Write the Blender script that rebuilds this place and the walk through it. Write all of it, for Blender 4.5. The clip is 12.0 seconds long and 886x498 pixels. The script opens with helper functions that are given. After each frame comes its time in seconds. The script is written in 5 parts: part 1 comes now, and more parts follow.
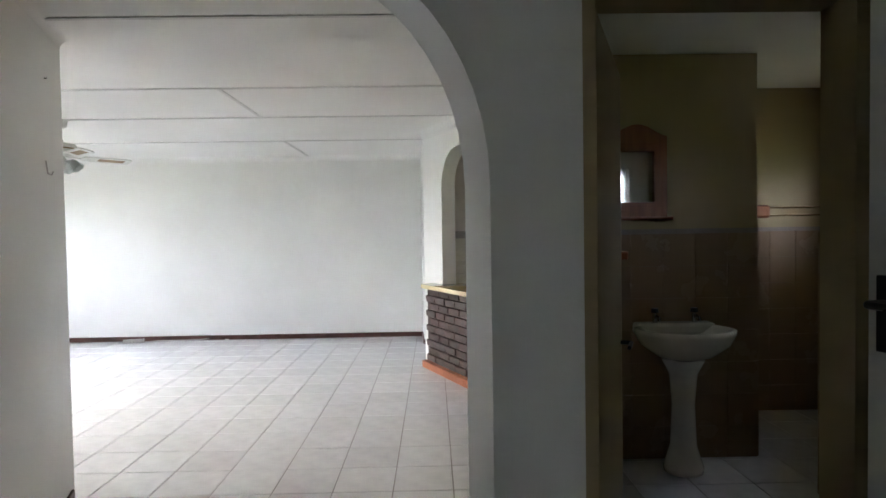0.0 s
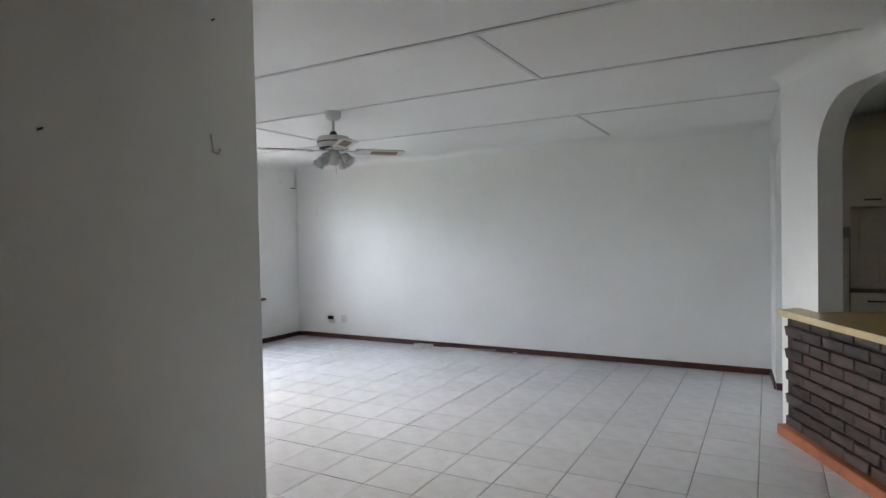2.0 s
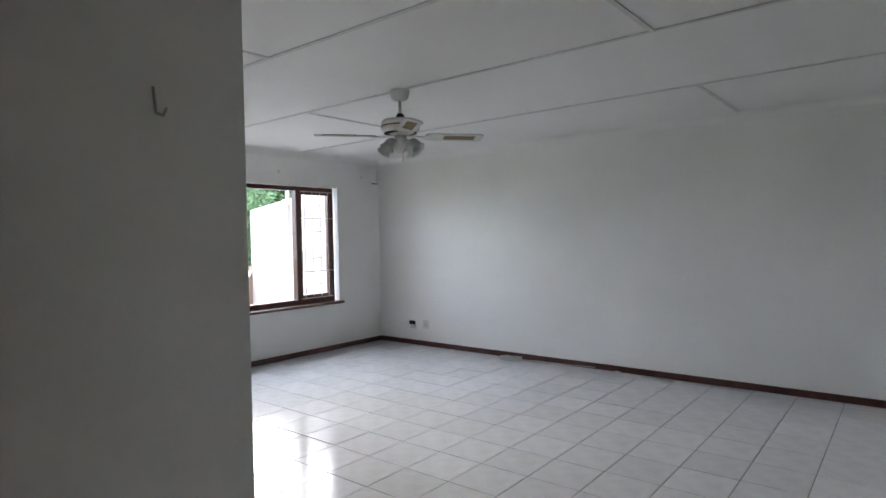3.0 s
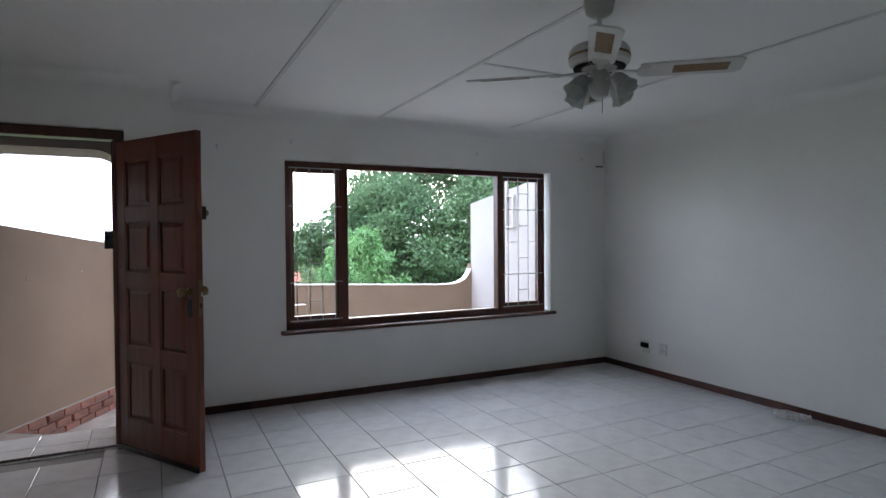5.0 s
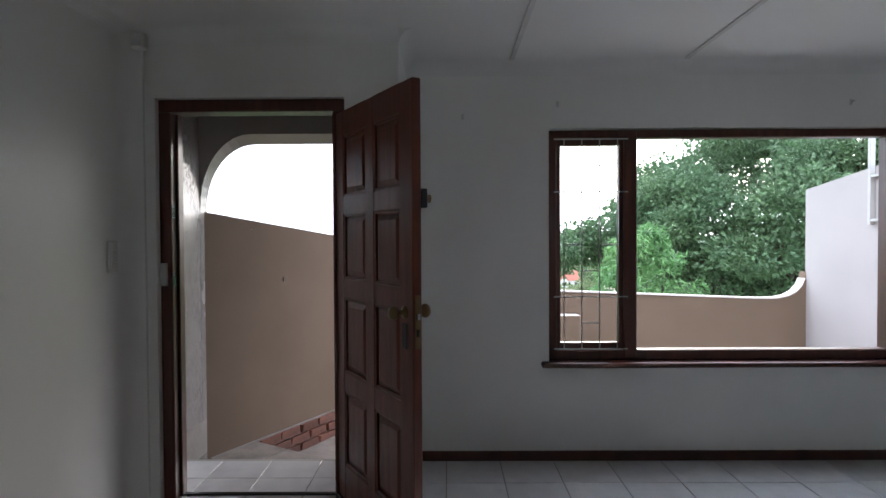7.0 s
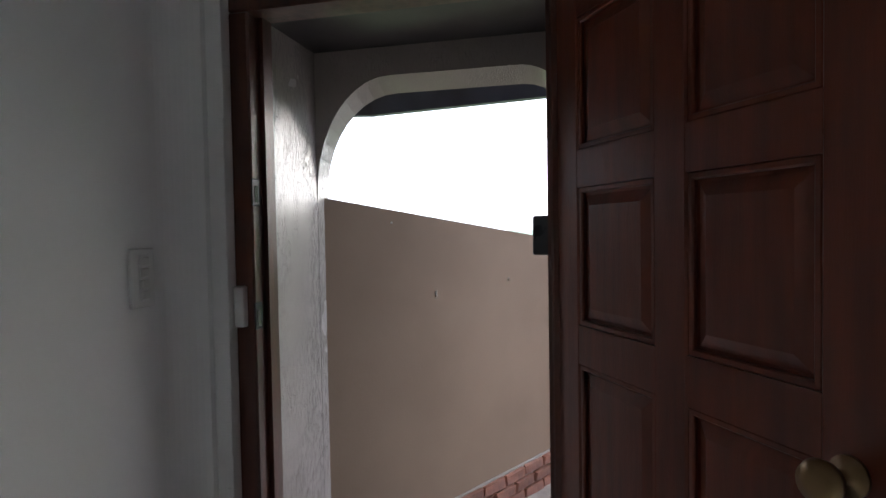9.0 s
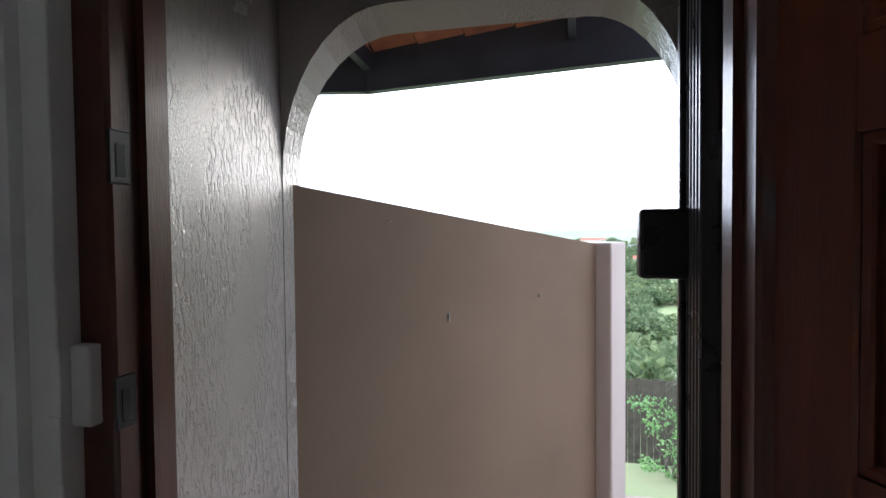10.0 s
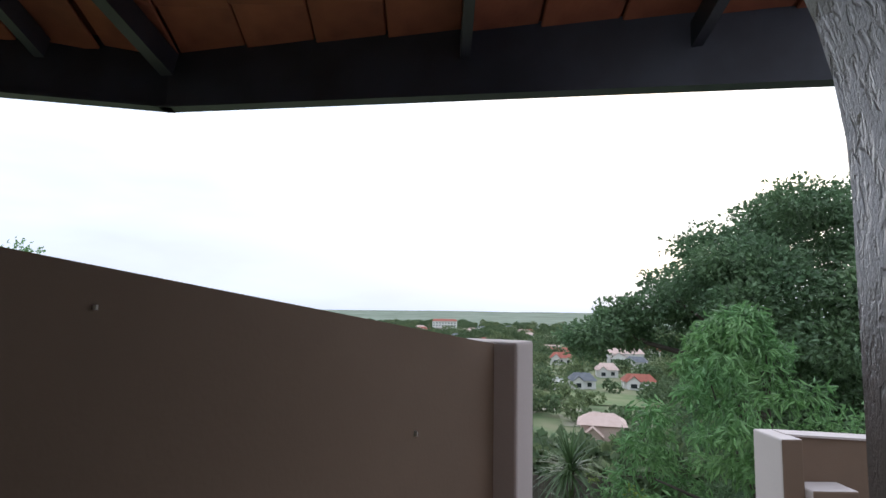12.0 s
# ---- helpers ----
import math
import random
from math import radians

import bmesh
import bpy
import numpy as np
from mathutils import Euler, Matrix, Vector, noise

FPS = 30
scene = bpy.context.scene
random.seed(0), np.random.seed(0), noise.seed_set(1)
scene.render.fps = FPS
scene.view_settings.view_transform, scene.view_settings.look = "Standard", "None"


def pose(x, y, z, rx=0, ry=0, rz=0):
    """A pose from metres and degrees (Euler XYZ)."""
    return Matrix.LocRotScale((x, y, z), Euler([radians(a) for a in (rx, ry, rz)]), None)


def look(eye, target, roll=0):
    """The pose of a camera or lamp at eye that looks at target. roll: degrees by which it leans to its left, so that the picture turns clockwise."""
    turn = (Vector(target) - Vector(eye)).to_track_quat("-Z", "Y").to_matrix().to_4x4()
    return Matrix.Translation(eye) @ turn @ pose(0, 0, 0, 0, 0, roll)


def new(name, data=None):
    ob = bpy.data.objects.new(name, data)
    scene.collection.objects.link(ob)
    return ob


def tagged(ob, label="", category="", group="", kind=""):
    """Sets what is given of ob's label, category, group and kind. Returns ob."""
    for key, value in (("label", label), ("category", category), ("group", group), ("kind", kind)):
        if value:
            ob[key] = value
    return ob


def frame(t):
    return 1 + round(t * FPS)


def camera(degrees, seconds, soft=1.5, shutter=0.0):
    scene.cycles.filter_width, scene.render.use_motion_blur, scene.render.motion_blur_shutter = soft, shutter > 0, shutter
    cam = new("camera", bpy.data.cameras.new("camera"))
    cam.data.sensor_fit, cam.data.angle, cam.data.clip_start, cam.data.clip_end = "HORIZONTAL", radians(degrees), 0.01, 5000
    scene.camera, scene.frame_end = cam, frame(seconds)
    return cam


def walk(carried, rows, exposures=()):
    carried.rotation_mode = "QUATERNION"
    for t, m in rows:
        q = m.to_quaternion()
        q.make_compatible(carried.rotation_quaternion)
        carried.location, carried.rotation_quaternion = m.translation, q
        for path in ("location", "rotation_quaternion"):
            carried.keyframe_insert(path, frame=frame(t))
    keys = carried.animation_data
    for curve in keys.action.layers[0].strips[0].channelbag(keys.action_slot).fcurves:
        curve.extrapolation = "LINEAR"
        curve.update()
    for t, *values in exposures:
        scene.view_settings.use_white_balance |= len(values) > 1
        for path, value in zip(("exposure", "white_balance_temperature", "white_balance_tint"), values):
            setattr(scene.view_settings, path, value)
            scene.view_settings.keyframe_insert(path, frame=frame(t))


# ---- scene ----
# camera and walk
cam = camera(74.5, 12.0)
PATH = [
    (0, (6.307, -8.03, 1.432), (6.338, -6.031, 1.374), -0.9),
    (0.5, (6.334, -7.69, 1.44), (6.084, -5.706, 1.386), -0.8),
    (1, (6.316, -7.307, 1.442), (5.809, -5.373, 1.389), -1.1),
    (1.5, (6.256, -6.921, 1.449), (5.498, -5.071, 1.4), -1.2),
    (2, (6.115, -6.53, 1.441), (5.141, -4.784, 1.394), -1.2),
    (2.5, (6.006, -6.177, 1.435), (4.9, -4.511, 1.39), -1.2),
    (3, (5.831, -5.789, 1.441), (4.573, -4.235, 1.396), -1.1),
    (5, (5.025, -4.525, 1.418), (3.235, -3.633, 1.376), -0.4),
    (5.5, (4.734, -4.326, 1.403), (2.858, -3.635, 1.365), -0.5),
    (6, (4.369, -4.18, 1.41), (2.415, -3.756, 1.373), -0.4),
    (6.5, (4.037, -4.133, 1.398), (2.045, -3.95, 1.364), -0.4),
    (7, (3.652, -4.152, 1.411), (1.653, -4.166, 1.37), -0.3),
    (7.5, (3.307, -4.219, 1.422), (1.318, -4.42, 1.375), -0.5),
    (9.5, (1.671, -4.829, 1.435), (-0.268, -5.312, 1.369), -1.0),
    (10, (1.281, -4.945, 1.441), (-0.663, -5.410, 1.378), -0.6),
    (10.5, (0.951, -5.020, 1.463), (-1.007, -5.424, 1.416), -0.3),
    (11, (0.658, -5.108, 1.474), (-1.325, -5.368, 1.495), 1.6),
    (11.5, (0.412, -5.147, 1.484), (-1.582, -5.261, 1.590), 1.5),
    (12, (0.10, -5.112, 1.485), (-1.888, -5.088, 1.694), 1.0),
]
EXPOSURES = ((0, 4.05, 6800, 10), (1.5, 3.42, 6600, 10), (3, 2.65, 6500, 10), (5, 1.75, 6250, 10), (6.5, 1.45, 6350, 10), (7.5, 1.55, 6400, 10), (9.5, 1.7, 6300, 10), (10.5, 1.1, 6350, 10), (11.5, 0.35, 6400, 10), (12, -0.15, 6450, 10))
walk(cam, [(t, look(e, g, r)) for t, e, g, r in PATH], EXPOSURES)

# ---- world, sun, sky ----
world = bpy.data.worlds.new("world")
scene.world = world
world.use_nodes = True
wn, wl = world.node_tree.nodes, world.node_tree.links
sky = wn.new("ShaderNodeTexSky")
sky.sky_type = 'NISHITA'
sky.sun_disc = False
sky.sun_elevation = radians(14)
sky.sun_rotation = radians(-68)
sky.air_density = 1.0
sky.dust_density = 5.0
sky.ozone_density = 1.0
# an overcast day: the sky's blue is mostly veiled by white cloud
coord = wn.new("ShaderNodeTexCoord")
cloud = wn.new("ShaderNodeTexNoise")
cloud.inputs["Scale"].default_value = 2.2
cloud.inputs["Detail"].default_value = 5
squash = wn.new("ShaderNodeMapping")
squash.inputs["Scale"].default_value = (1, 1, 4)
wl.new(coord.outputs["Generated"], squash.inputs["Vector"])
wl.new(squash.outputs["Vector"], cloud.inputs["Vector"])
veil = wn.new("ShaderNodeMapRange")
veil.inputs["From Min"].default_value, veil.inputs["From Max"].default_value = 0.35, 0.7
veil.inputs["To Min"].default_value, veil.inputs["To Max"].default_value = 0.72, 0.97
wl.new(cloud.outputs["Fac"], veil.inputs["Value"])
grey = wn.new("ShaderNodeMix")
grey.data_type = 'RGBA'
wl.new(veil.outputs["Result"], grey.inputs["Factor"])
wl.new(sky.outputs["Color"], grey.inputs["A"])
grey.inputs["B"].default_value = (12.0, 13.2, 15.9, 1)
# overcast: the cloud is brighter overhead than towards the horizon
axes = wn.new("ShaderNodeSeparateXYZ")
wl.new(coord.outputs["Generated"], axes.inputs[0])
lift = wn.new("ShaderNodeMapRange")
lift.inputs["To Min"].default_value, lift.inputs["To Max"].default_value = 0.6, 1.05
wl.new(axes.outputs["Z"], lift.inputs["Value"])
dome = wn.new("ShaderNodeVectorMath")
dome.operation = 'SCALE'
wl.new(grey.outputs["Result"], dome.inputs[0])
wl.new(lift.outputs["Result"], dome.inputs["Scale"])
wl.new(dome.outputs["Vector"], wn["Background"].inputs["Color"])
wn["Background"].inputs["Strength"].default_value = 0.15

sun_data = bpy.data.lights.new("sun", 'SUN')
sun_data.energy, sun_data.angle, sun_data.color = 0.8, radians(60), (1.0, 1.0, 1.0)
sun = new("sun", sun_data)
sun.matrix_world = look((-52, 21, 14.0), (0, 0, 0))


# ---- materials ----
def material(name, colour, rough=0.6, metal=0.0, second=None, scale=6.0, bump=0.0, bump_scale=40.0, stretch=(1, 1, 1), piece=0.0, spec=0.5, lo=0.35, hi=0.7, coat=0.0):
    """A principled surface: two colours mixed by noise at two scales, fine relief, and per-object variation for pieces."""
    m = bpy.data.materials.new(name)
    m.use_nodes = True
    n, l = m.node_tree.nodes, m.node_tree.links
    b = n["Principled BSDF"]
    b.inputs["Roughness"].default_value, b.inputs["Metallic"].default_value = rough, metal
    b.inputs["Specular IOR Level"].default_value = spec
    b.inputs["Coat Weight"].default_value = coat
    b.inputs["Coat Roughness"].default_value = 0.12
    c2 = second or tuple(v * 0.86 for v in colour)
    tc = n.new("ShaderNodeTexCoord")
    mp = n.new("ShaderNodeMapping")
    mp.inputs["Scale"].default_value = stretch
    l.new(tc.outputs["Object"], mp.inputs["Vector"])
    big = n.new("ShaderNodeTexNoise")
    big.inputs["Scale"].default_value, big.inputs["Detail"].default_value = scale, 6
    l.new(mp.outputs["Vector"], big.inputs["Vector"])
    rng = n.new("ShaderNodeMapRange")
    rng.inputs["From Min"].default_value, rng.inputs["From Max"].default_value = lo, hi
    l.new(big.outputs["Fac"], rng.inputs["Value"])
    mix = n.new("ShaderNodeMix")
    mix.data_type = 'RGBA'
    l.new(rng.outputs["Result"], mix.inputs["Factor"])
    mix.inputs["A"].default_value, mix.inputs["B"].default_value = (*colour, 1), (*c2, 1)
    out = mix.outputs["Result"]
    if piece:
        oi = n.new("ShaderNodeObjectInfo")
        geo = n.new("ShaderNodeNewGeometry")
        add = n.new("ShaderNodeMath")
        add.operation = 'ADD'
        l.new(oi.outputs["Random"], add.inputs[0])
        l.new(geo.outputs["Random Per Island"], add.inputs[1])
        fr = n.new("ShaderNodeMath")
        fr.operation = 'FRACT'
        l.new(add.outputs[0], fr.inputs[0])
        vr = n.new("ShaderNodeMapRange")
        vr.inputs["To Min"].default_value, vr.inputs["To Max"].default_value = 1 - piece, 1 + piece
        l.new(fr.outputs[0], vr.inputs["Value"])
        hs = n.new("ShaderNodeHueSaturation")
        l.new(vr.outputs["Result"], hs.inputs["Value"])
        l.new(out, hs.inputs["Color"])
        out = hs.outputs["Color"]
    l.new(out, b.inputs["Base Color"])
    rr = n.new("ShaderNodeMapRange")
    rr.inputs["To Min"].default_value, rr.inputs["To Max"].default_value = max(rough - 0.06, 0.02), min(rough + 0.08, 1)
    l.new(big.outputs["Fac"], rr.inputs["Value"])
    l.new(rr.outputs["Result"], b.inputs["Roughness"])
    if bump:
        fine = n.new("ShaderNodeTexNoise")
        fine.inputs["Scale"].default_value, fine.inputs["Detail"].default_value = bump_scale, 4
        l.new(mp.outputs["Vector"], fine.inputs["Vector"])
        bp = n.new("ShaderNodeBump")
        bp.inputs["Strength"].default_value, bp.inputs["Distance"].default_value = bump, 0.01
        l.new(fine.outputs["Fac"], bp.inputs["Height"])
        l.new(bp.outputs["Normal"], b.inputs["Normal"])
    return m


def rough_plaster(name, colour, second):
    """Painted plaster dragged downwards with a float: short vertical grooves and torn patches."""
    m = material(name, colour, 0.24, second=second, scale=3, spec=0.6)
    n, l = m.node_tree.nodes, m.node_tree.links
    tc = n.new("ShaderNodeTexCoord")

    def relief(scale, stretch, lo, hi, distortion):
        mp = n.new("ShaderNodeMapping")
        mp.inputs["Scale"].default_value = (1, 1, stretch)
        l.new(tc.outputs["Object"], mp.inputs["Vector"])
        a = n.new("ShaderNodeTexNoise")
        a.inputs["Scale"].default_value, a.inputs["Detail"].default_value, a.inputs["Distortion"].default_value = scale, 4, distortion
        l.new(mp.outputs["Vector"], a.inputs["Vector"])
        r = n.new("ShaderNodeMapRange")
        r.inputs["From Min"].default_value, r.inputs["From Max"].default_value = lo, hi
        l.new(a.outputs["Fac"], r.inputs["Value"])
        return r.outputs["Result"]

    total = n.new("ShaderNodeMath")
    total.operation = 'MULTIPLY_ADD'
    l.new(relief(330, 0.5, 0.3, 0.62, 0.0), total.inputs[0])
    total.inputs[1].default_value = 0.15
    worn = n.new("ShaderNodeMath")  # patches where the float left the plaster smooth
    worn.operation = 'MAXIMUM'
    l.new(relief(105, 0.3, 0.33, 0.5, 0.4), worn.inputs[0])
    l.new(relief(4.5, 0.5, 0.42, 0.62, 0.3), worn.inputs[1])
    l.new(worn.outputs[0], total.inputs[2])
    for socket, strength in (("Normal", 0.9), ("Coat Normal", 0.35)):
        bp = n.new("ShaderNodeBump")
        bp.inputs["Strength"].default_value, bp.inputs["Distance"].default_value = strength, 0.005
        l.new(total.outputs[0], bp.inputs["Height"])
        l.new(bp.outputs["Normal"], n["Principled BSDF"].inputs[socket])
    n["Principled BSDF"].inputs["Coat IOR"].default_value = 1.75
    n["Principled BSDF"].inputs["Coat Weight"].default_value = 1.0
    n["Principled BSDF"].inputs["Coat Roughness"].default_value = 0.2
    return m


def glass_material():
    m = bpy.data.materials.new("window_glass")
    m.use_nodes = True
    b = m.node_tree.nodes["Principled BSDF"]
    b.inputs["Transmission Weight"].default_value = 1
    b.inputs["Roughness"].default_value = 0.0
    b.inputs["IOR"].default_value = 1.05
    b.inputs["Base Color"].default_value = (0.97, 0.99, 0.98, 1)
    return m


def leaf_material(name, a, b2, rough=0.5):
    m = material(name, a, rough, second=b2, scale=0.5, piece=0.45, spec=0.4)
    n, l = m.node_tree.nodes, m.node_tree.links
    b = n["Principled BSDF"]
    tr = n.new("ShaderNodeBsdfTranslucent")
    tr.inputs["Color"].default_value = (*[min(v * 1.6, 1) for v in a], 1)
    mx = n.new("ShaderNodeMixShader")
    mx.inputs["Fac"].default_value = 0.28
    l.new(b.outputs[0], mx.inputs[1])
    l.new(tr.outputs[0], mx.inputs[2])
    l.new(mx.outputs[0], n["Material Output"].inputs["Surface"])
    return m


white_paint = material("white_wall_paint", (0.86, 0.86, 0.84), 0.36, second=(0.80, 0.80, 0.77), scale=1.1, bump=0.12, bump_scale=60)
enamel_paint = material("white_enamel_paint", (0.86, 0.86, 0.84), 0.38, second=(0.80, 0.80, 0.77), scale=1.1, bump=0.08, bump_scale=30, spec=0.6, coat=0.2)
ceiling_paint = material("ceiling_paint", (0.84, 0.84, 0.82), 0.7, second=(0.79, 0.79, 0.77), scale=0.8, bump=0.06, bump_scale=30)
strip_paint = material("ceiling_strip_paint", (0.70, 0.70, 0.68), 0.6)
tile_glaze = material("floor_tile_glaze", (0.68, 0.68, 0.69), 0.11, second=(0.60, 0.60, 0.62), scale=9, bump=0.03, bump_scale=25, piece=0.05, spec=0.5)
grout = material("floor_grout", (0.20, 0.19, 0.18), 0.9, second=(0.32, 0.30, 0.28), scale=2)
meranti = material("meranti_wood", (0.17, 0.034, 0.013), 0.34, second=(0.095, 0.02, 0.009), scale=5, bump=0.1, bump_scale=60, stretch=(6, 6, 0.5), spec=0.5, coat=0.15)
frame_wood = material("frame_wood", (0.11, 0.030, 0.017), 0.33, second=(0.055, 0.016, 0.010), scale=5, bump=0.1, bump_scale=60, stretch=(6, 6, 0.5), coat=0.2)
skirting_wood = material("skirting_wood", (0.085, 0.027, 0.02), 0.4, second=(0.045, 0.015, 0.012), scale=7, bump=0.08)
brown_render = material("brown_render", (0.195, 0.132, 0.089), 0.8, second=(0.165, 0.111, 0.074), scale=1.4, bump=0.07, bump_scale=70)
boundary_render = material("boundary_render", (0.43, 0.385, 0.37), 0.75, second=(0.38, 0.345, 0.33), scale=1.2, bump=0.12, bump_scale=60)
step_stone = material("step_stone", (0.27, 0.22, 0.185), 0.8, second=(0.17, 0.14, 0.12), scale=7, bump=0.4, bump_scale=30)
pink_render = material("pale_render", (0.56, 0.49, 0.46), 0.75, second=(0.50, 0.44, 0.41), scale=1.2, bump=0.12, bump_scale=60)
porch_plaster = rough_plaster("dragged_plaster", (0.37, 0.33, 0.31), (0.31, 0.275, 0.26))
dark_board = material("dark_ceiling_board", (0.05, 0.045, 0.045), 0.5, second=(0.03, 0.027, 0.03), scale=4)
fascia_paint = material("fascia_paint", (0.035, 0.04, 0.06), 0.4, second=(0.022, 0.024, 0.036), scale=4, bump=0.05)
terracotta = material("terracotta", (0.30, 0.10, 0.055), 0.75, second=(0.18, 0.06, 0.04), scale=5, bump=0.2, piece=0.25)
clay_brick = material("clay_brick", (0.058, 0.024, 0.019), 0.6, second=(0.030, 0.015, 0.013), scale=9, bump=0.4, bump_scale=45, piece=0.4)
red_brick = material("red_brick", (0.26, 0.10, 0.06), 0.8, second=(0.13, 0.06, 0.045), scale=9, bump=0.5, bump_scale=45, piece=0.35)
mortar = material("mortar", (0.045, 0.03, 0.027), 0.9, bump=0.3)
mortar_pale = material("pale_mortar", (0.30, 0.26, 0.23), 0.9, bump=0.3)
quarry_tile = material("quarry_tile", (0.36, 0.115, 0.05), 0.45, second=(0.26, 0.08, 0.035), scale=8)
counter_laminate = material("counter_laminate", (0.42, 0.29, 0.115), 0.22, second=(0.34, 0.22, 0.08), scale=5, stretch=(1, 5, 1))
edge_laminate = material("counter_edge", (0.62, 0.50, 0.27), 0.35)
cream_board = material("cream_cabinet_board", (0.66, 0.59, 0.44), 0.4, second=(0.6, 0.53, 0.39), scale=2)
kitchen_tile = material("kitchen_wall_tile", (0.58, 0.52, 0.40), 0.25, second=(0.52, 0.46, 0.35), scale=6, piece=0.05)
kitchen_paint = material("kitchen_paint", (0.66, 0.57, 0.50), 0.6, second=(0.6, 0.52, 0.45), scale=1.5)
black_gloss = material("black_enamel", (0.012, 0.012, 0.013), 0.15)
worktop_stone = material("worktop", (0.30, 0.22, 0.14), 0.35, second=(0.2, 0.15, 0.1), scale=30)
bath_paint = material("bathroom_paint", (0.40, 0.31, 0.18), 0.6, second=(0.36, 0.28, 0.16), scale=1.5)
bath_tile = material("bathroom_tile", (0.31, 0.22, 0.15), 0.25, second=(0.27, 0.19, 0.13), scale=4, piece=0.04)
porcelain = material("porcelain", (0.75, 0.72, 0.66), 0.12)
chrome = material("chrome", (0.55, 0.55, 0.55), 0.12, 1.0)
brass = material("brass", (0.24, 0.165, 0.085), 0.34, 1.0)
steel_dark = material("dark_steel", (0.05, 0.05, 0.055), 0.35, 0.8)
black_metal = material("black_powder_coat", (0.013, 0.013, 0.016), 0.28, second=(0.02, 0.02, 0.025), scale=14, bump=0.05)
white_plastic = material("white_plastic", (0.72, 0.72, 0.69), 0.35)
fan_white = material("fan_enamel", (0.66, 0.66, 0.62), 0.35)
cane = material("cane_inset", (0.26, 0.18, 0.10), 0.7, second=(0.18, 0.12, 0.06), scale=60)
frosted = material("frosted_glass_shade", (0.70, 0.72, 0.69), 0.35)
bar_paint = material("white_bar_paint", (0.50, 0.48, 0.46), 0.45)
paving = material("paving", (0.42, 0.38, 0.34), 0.85, second=(0.33, 0.30, 0.27), scale=2, bump=0.3)
ground_mat = material("valley_ground", (0.10, 0.15, 0.055), 0.95, second=(0.21, 0.20, 0.11), scale=0.11, lo=0.4, hi=0.66)
track_mat = material("earth_track", (0.38, 0.33, 0.26), 0.95, second=(0.3, 0.26, 0.2), scale=0.1)
lawn_mat = material("lawn", (0.10, 0.16, 0.05), 0.95, second=(0.20, 0.21, 0.10), scale=0.22)
yard_mat = material("bare_yard", (0.34, 0.30, 0.23), 0.95, second=(0.16, 0.19, 0.09), scale=0.18)
bark = material("bark", (0.10, 0.08, 0.065), 0.9, second=(0.06, 0.05, 0.04), scale=6, bump=0.6, bump_scale=20)
fig_leaf = leaf_material("dark_tree_leaf", (0.085, 0.15, 0.075), (0.14, 0.21, 0.10))
mango_leaf = leaf_material("bright_shrub_leaf", (0.11, 0.23, 0.085), (0.21, 0.34, 0.13))
yellow_leaf = leaf_material("yellow_green_leaf", (0.20, 0.26, 0.05), (0.11, 0.2, 0.04))
wood_leaf = leaf_material("valley_tree_leaf", (0.08, 0.125, 0.06), (0.13, 0.165, 0.08), 0.8)
pale_wood_leaf = leaf_material("valley_garden_leaf", (0.12, 0.16, 0.075), (0.17, 0.21, 0.10), 0.8)
blade_leaf = leaf_material("sword_leaf", (0.055, 0.10, 0.04), (0.10, 0.15, 0.06), 0.4)
far_white = material("far_white_wall", (0.72, 0.70, 0.66), 0.8)
far_pink = material("far_pink_wall", (0.55, 0.42, 0.36), 0.8)
far_red_roof = material("far_red_roof", (0.34, 0.10, 0.065), 0.8, second=(0.25, 0.08, 0.05), scale=1)
far_grey_roof = material("far_grey_roof", (0.14, 0.15, 0.16), 0.8, second=(0.1, 0.11, 0.12), scale=1)
far_pale_roof = material("far_pale_roof", (0.56, 0.42, 0.36), 0.8, second=(0.5, 0.36, 0.3), scale=1)
far_window = material("far_window_glass", (0.03, 0.035, 0.04), 0.2)
# distance haze is put into the far ground's colour: a bluer green
hazy_hill_mat = material("far_hill_hazed", (0.10, 0.14, 0.085), 1.0, second=(0.19, 0.23, 0.17), scale=0.011)
pane_glass = glass_material()
mirror_glass = material("mirror_silver", (0.85, 0.87, 0.86), 0.02, 1.0)
cable_white = material("white_cable", (0.62, 0.62, 0.60), 0.5)


# ---- building helpers ----
def link_mesh(name, bm, mat, smooth=False):
    me = bpy.data.meshes.new(name)
    bmesh.ops.recalc_face_normals(bm, faces=bm.faces[:])
    bm.to_mesh(me)
    bm.free()
    for m in (mat if isinstance(mat, (list, tuple)) else [mat]):
        me.materials.append(m)
    if smooth:
        for p in me.polygons:
            p.use_smooth = True
    return new(name, me)


def part(name, bm, mat, parent, label="", smooth=False):
    ob = link_mesh(name, bm, mat, smooth)
    if parent is not None:
        ob.parent = parent
        ob.matrix_parent_inverse = parent.matrix_world.inverted()
    if label:
        ob["label"] = label
    return ob


def structure(name, bm, mat, label, category, smooth=False):
    return tagged(link_mesh(name, bm, mat, smooth), label, category, kind="structure")


def thing(name, place, label, category, group="", turn=0):
    ob = new(name)
    ob.empty_display_size = 0.1
    ob.matrix_world = pose(*place, 0, 0, turn)
    bpy.context.view_layer.update()
    return tagged(ob, label, category, group)


